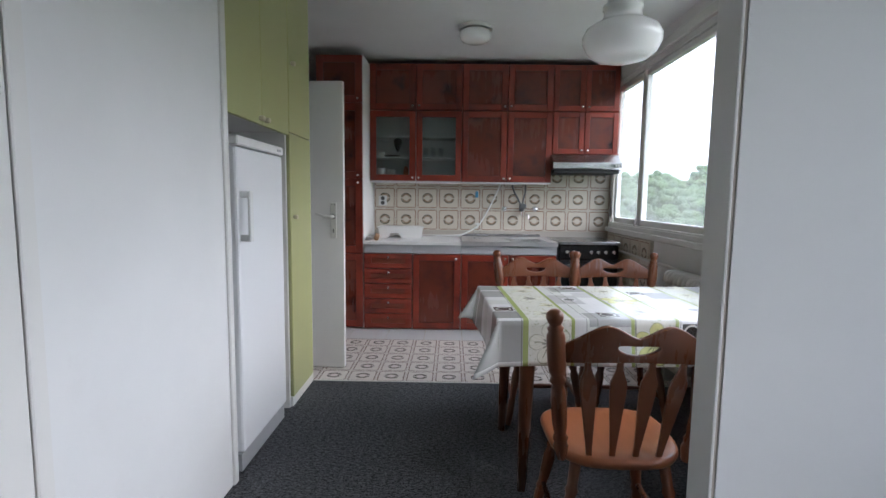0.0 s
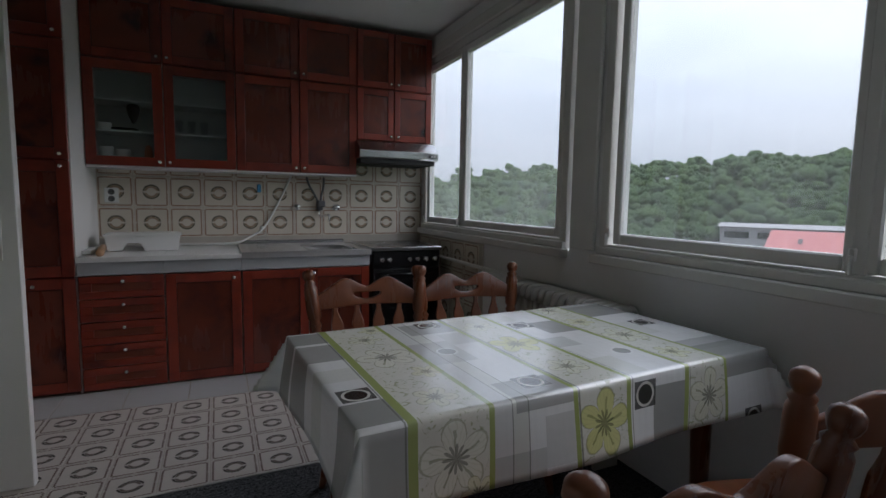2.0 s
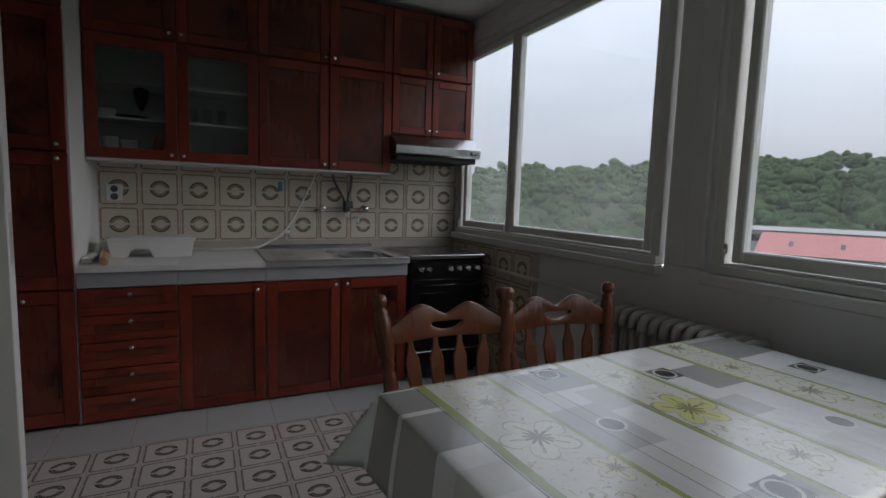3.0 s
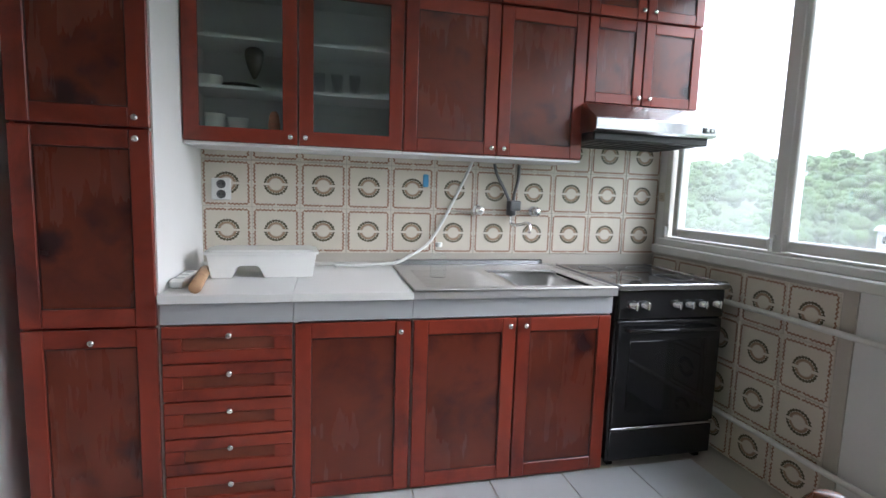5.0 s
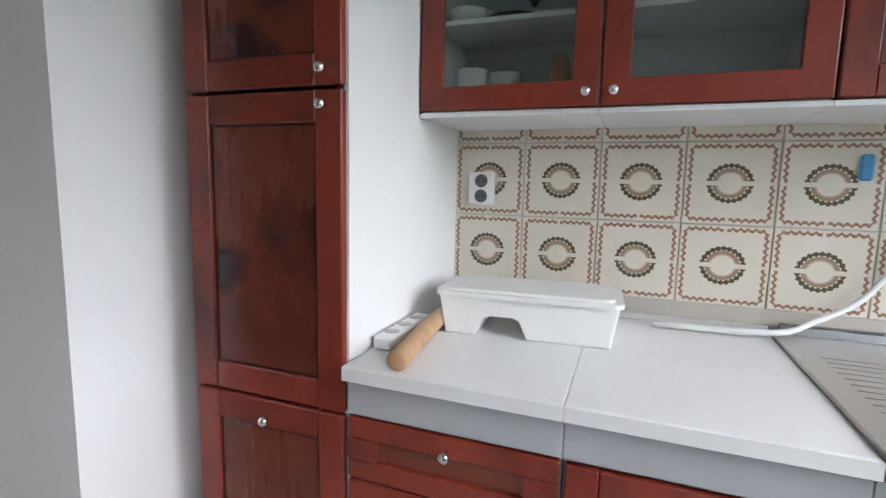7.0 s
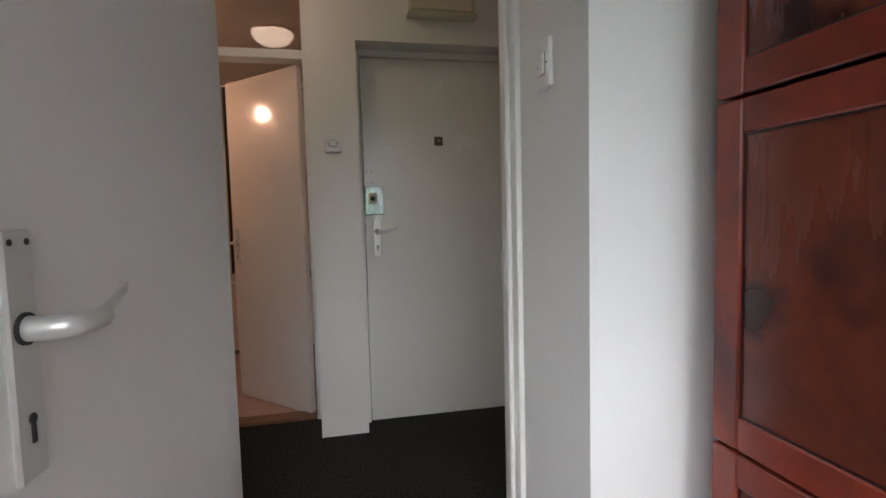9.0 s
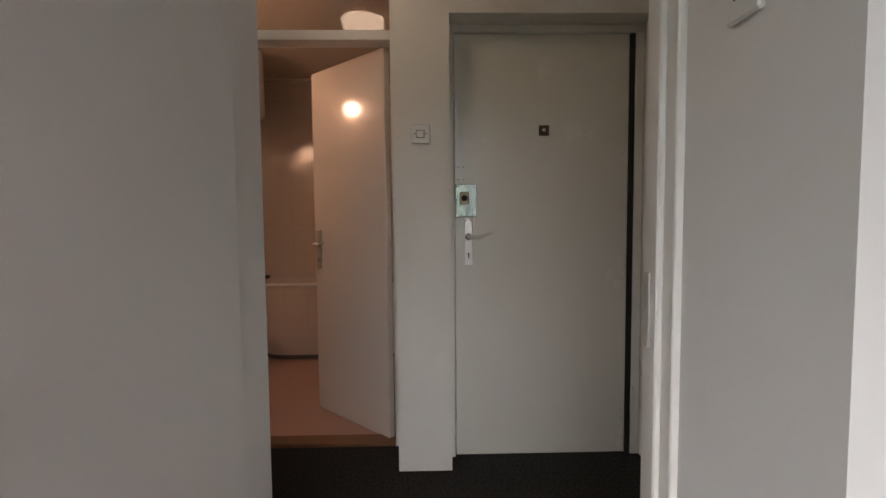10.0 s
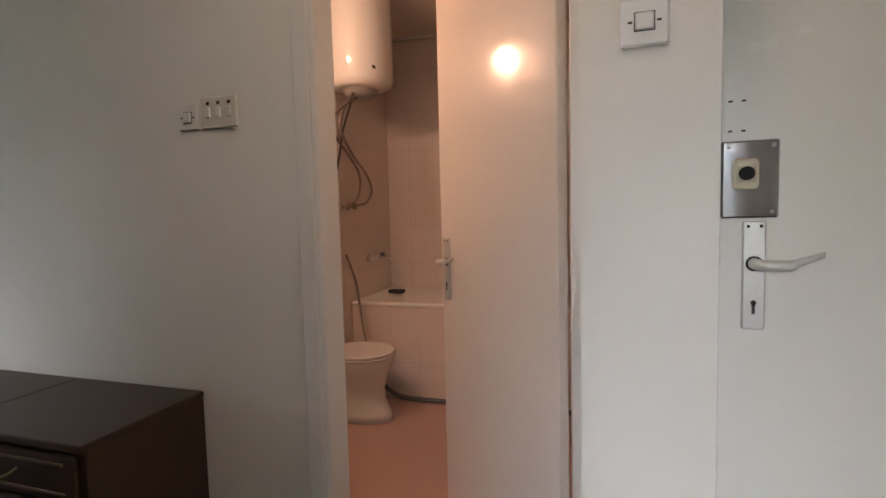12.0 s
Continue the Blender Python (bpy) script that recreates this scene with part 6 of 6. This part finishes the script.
for i in range(40):
    y = 2.905 + i * 0.008
    x = -4.30 + 0.022 * math.sin(i * 1.3)
    v0, v1 = cu.verts.new((x, y, 0.72)), cu.verts.new((x, y, 2.364))
    if prev:
        cu.faces.new((prev[0], v0, v1, prev[1])).smooth = True
    prev = (v0, v1)
curt = tagged(part("shower_curtain", cu, plain("dark_patterned_curtain", (0.06, 0.05, 0.04), 0.6, 0.0, 0.5, 30)), "dark shower curtain gathered on the rod", "curtain")
cs = curt.modifiers.new("thickness", "SOLIDIFY")
cs.thickness = 0.002

# ---------------- outside: ground, woods, buildings ----------------
def ground_z(x, y):
    d = math.hypot(x, y)
    az = math.degrees(math.atan2(x, y))
    rise = max(0.0, min(1.0, (d - 110) / 260.0))
    top = 14.0 + max(0.0, (az - 20)) * 0.45
    return -16.0 + (16.0 + top * 0.72) * rise ** 1.15 + 2.0 * noise.noise(Vector((x * 0.012, y * 0.012, 0)))


gm = bmesh.new()
NA, ND = 72, 26
rows_g = []
for i in range(ND):
    d = 14.0 * (1.235 ** i)
    row = []
    for k in range(NA):
        a = 2 * math.pi * k / NA
        x, y = d * math.sin(a), d * math.cos(a)
        row.append(gm.verts.new((x, y, ground_z(x, y) if d < 600 else ground_z(x * 600 / d, y * 600 / d) - 20)))
    rows_g.append(row)
for lo, hi in zip(rows_g, rows_g[1:]):
    for k in range(NA):
        gm.faces.new((lo[k], lo[(k + 1) % NA], hi[(k + 1) % NA], hi[k])).smooth = True
gm.faces.new(rows_g[0])
bmesh.ops.recalc_face_normals(gm, faces=gm.faces)
structure("ground", gm, leaves("meadow", (0.05, 0.08, 0.025), (0.09, 0.13, 0.04)), "green ground far below the windows", "ground")


def woods():
    """A wooded hillside: many leafy crowns, each a rough clump of leaf masses."""
    rnd = random.Random(4)
    base = bmesh.new()
    bmesh.ops.create_icosphere(base, subdivisions=2, radius=1.0)
    bv = [v.co.copy() for v in base.verts]
    bf = [[v.index for v in f.verts] for f in base.faces]
    base.free()
    verts, faces = [], []

    shapes = []
    for q in range(14):
        o = Vector((q * 7.3, q * 3.1, q * 5.7))
        shapes.append(np.array([p * (1.0 + 0.42 * noise.noise(p * 1.6 + o) + 0.26 * noise.noise(p * 4.1 + o)) for p in bv]))
    bf = np.array(bf)

    def clump(c, r):
        a = rnd.uniform(0, 2 * math.pi)
        turn = np.array([[math.cos(a), -math.sin(a), 0], [math.sin(a), math.cos(a), 0], [0, 0, 0.85]])
        faces.append(bf + len(verts) * len(bv))
        verts.append(shapes[rnd.randrange(14)] @ turn.T * r + np.array(c))

    for n_crowns, dmin, dmax, r0, r1, n_clumps in ((110, 80, 150, 4.0, 6.5, 26), (260, 150, 260, 5.0, 8.5, 20), (380, 260, 400, 6.0, 9.5, 13)):
        for _ in range(n_crowns):
            az = rnd.uniform(8, 92)
            d = rnd.uniform(dmin, dmax)
            if 51 < az < 78 and d < 150:
                continue
            x, y = d * math.sin(radians(az)), d * math.cos(radians(az))
            r = rnd.uniform(r0, r1)
            z = ground_z(x, y) + r * rnd.uniform(0.1, 0.75)
            for q in range(n_clumps):
                a, e = rnd.uniform(0, 2 * math.pi), math.asin(rnd.uniform(-0.25, 1.0))
                k = r * rnd.uniform(0.62, 0.95)
                off = Vector((k * math.cos(a) * math.cos(e), k * math.sin(a) * math.cos(e), 0.8 * k * math.sin(e)))
                clump(Vector((x, y, z)) + off, r * rnd.uniform(0.20, 0.36))
    me = bpy.data.meshes.new("woods")
    me.from_pydata(np.concatenate(verts).tolist(), [], np.concatenate(faces).tolist())
    me.materials.append(leaves("tree_foliage", (0.026, 0.052, 0.022), (0.11, 0.18, 0.07)))
    for p in me.polygons:
        p.use_smooth = True
    return tagged(new("woods", me), "dense green wooded hillside in the distance", "woods", kind="stuff")


woods()
ROOF = plain("faded_red_roof", (0.36, 0.13, 0.12), 0.8, 0.0, 0.12, 0.6)
CONC = plain("pale_concrete", (0.26, 0.255, 0.25), 0.85, 0.0, 0.1, 0.5)


def hall_building(az, d, length, depth, z_eave, z_ridge, rot, label, roof_mat, vents=0):
    x, y = d * math.sin(radians(az)), d * math.cos(radians(az))
    root = thing("building", (x, y, 0), label, "building", rz=rot)
    zb = ground_z(x, y) - 3
    part("wall", nb(-length / 2, length / 2, -depth / 2, depth / 2, zb, z_eave), CONC, root)
    bm = bmesh.new()
    L, D = length / 2 + 0.6, depth / 2 + 0.6
    p = [(-L, -D, z_eave), (L, -D, z_eave), (L, 0, z_ridge), (-L, 0, z_ridge), (-L, D, z_eave), (L, D, z_eave)]
    v = [bm.verts.new(q) for q in p]
    for f in ((0, 1, 2, 3), (3, 2, 5, 4), (0, 3, 4), (1, 5, 2), (0, 4, 5, 1)):
        bm.faces.new([v[i] for i in f])
    bmesh.ops.recalc_face_normals(bm, faces=bm.faces)
    roof = part("roof", bm, roof_mat, root)
    for k in range(vents):
        vx = -L + (k + 0.7) * 2 * L / (vents + 0.4)
        part("roof_vent", nb(vx - 0.25, vx + 0.25, -D * 0.62, -D * 0.54, z_eave + (z_ridge - z_eave) * 0.3, z_eave + (z_ridge - z_eave) * 0.46 + 0.5), CONC, roof)
    for k in range(6):
        wx = -length / 2 + (k + 0.5) * length / 6
        part("window", nb(wx - length / 16, wx + length / 16, -depth / 2 - 0.05, -depth / 2 + 0.02, z_eave - 2.2, z_eave - 0.9), BLACK_GLASS, root)
    return root


hall_building(67.5, 92, 30, 16, -5.0, -2.4, -70 + 6, "long low building with a faded red roof among the trees", ROOF, 5)
hall_building(62, 120, 34, 12, -2.9, -2.3, -60, "pale flat-roofed building behind the red roof", CONC)

# ---------------- tiles ----------------
def tile_mesh(name, size, thick, material):
    """One tile, one unit wide in its own coordinates, lying in x-y."""
    bm = bmesh.new()
    h, e = 0.5 - 0.008, 0.5 - 0.016
    lo = [bm.verts.new((x * h, y * h, 0.0)) for x, y in ((-1, -1), (1, -1), (1, 1), (-1, 1))]
    mid = [bm.verts.new((x * h, y * h, thick / size * 0.7)) for x, y in ((-1, -1), (1, -1), (1, 1), (-1, 1))]
    hi = [bm.verts.new((x * e, y * e, thick / size)) for x, y in ((-1, -1), (1, -1), (1, 1), (-1, 1))]
    for a, b in ((lo, mid), (mid, hi)):
        for i in range(4):
            bm.faces.new((a[i], a[(i + 1) % 4], b[(i + 1) % 4], b[i]))
    bm.faces.new(hi)
    me = bpy.data.meshes.new(name)
    bm.to_mesh(me)
    bm.free()
    me.materials.append(material)
    return me


def lay(me, parent, m, size):
    ob = new("tile", me)
    ob.parent = parent
    ob.matrix_basis = m @ Matrix.Scale(size, 4)
    return ob


trnd = random.Random(9)
WT = 0.2265
wall_tiles = structure("wall_tiles", nb(0.002, 2.486, 5.292, 5.2995, 0.842, 1.70), GROUT, "cream wall tiles with brown ring pattern behind the sink", "tiles")
wt_me = tile_mesh("wall_tile", WT, 0.006, WALL_TILE)
for r in range(4):
    for c in range(11):
        x, z = 0.001 + (c + 0.5) * WT, 1.131 + (r - 0.5) * WT
        if z + WT / 2 > 1.62 and c < 8:
            continue
        lay(wt_me, wall_tiles, Matrix.Translation((x - 0.003, 5.292, z)) @ pose(0, 0, 0, 90 + trnd.uniform(-0.15, 0.15), 0, 0), WT)
side_tiles = structure("side_tiles", nb(2.482, 2.4895, 4.10, 5.29, 0.0, 0.92), GROUT, "cream patterned tiles on the wall beside the cooker", "tiles")
for r in range(5):
    for c in range(5):
        y, z = 5.286 - (c + 0.5) * WT, 1.131 - (r + 1.5) * WT
        if z - WT / 2 < -0.01 or z + WT / 2 > 0.93:
            continue
        lay(wt_me, side_tiles, Matrix.Translation((2.482, y, z)) @ pose(0, 0, 0, 0, -90, 0) @ pose(0, 0, 0, 0, 0, 90), WT)
lay(wt_me, side_tiles, Matrix.Translation((2.482, 5.25, 1.245)) @ pose(0, 0, 0, 0, -90, 0) @ pose(0, 0, 0, 0, 0, 90), 0.05)

FT = 0.2015
floor_tiles = structure("floor_tiles", nb(-0.75, 2.485, 3.28, 5.29, -0.006, -0.0045), GROUT, "pale floor tiles with brown ring pattern in the kitchen", "tiles")
ft_me = tile_mesh("floor_tile", FT, 0.005, FLOOR_TILE)
for r in range(5):
    for c in range(16):
        x, y = 0.012 + (c - 3) * FT, 3.372 + r * FT
        if x + FT / 2 > 2.485:
            continue
        lay(ft_me, floor_tiles, Matrix.Translation((x, y, -0.0045)) @ pose(0, 0, 0, trnd.uniform(-0.1, 0.1), trnd.uniform(-0.1, 0.1), 0), FT)
pl_me = tile_mesh("plain_tile", 0.34, 0.005, PLAIN_TILE)
for c in range(9):
    x = -0.60 + c * 0.34
    lay(pl_me, floor_tiles, Matrix.Translation((x, 4.452, -0.0045)), 0.34)
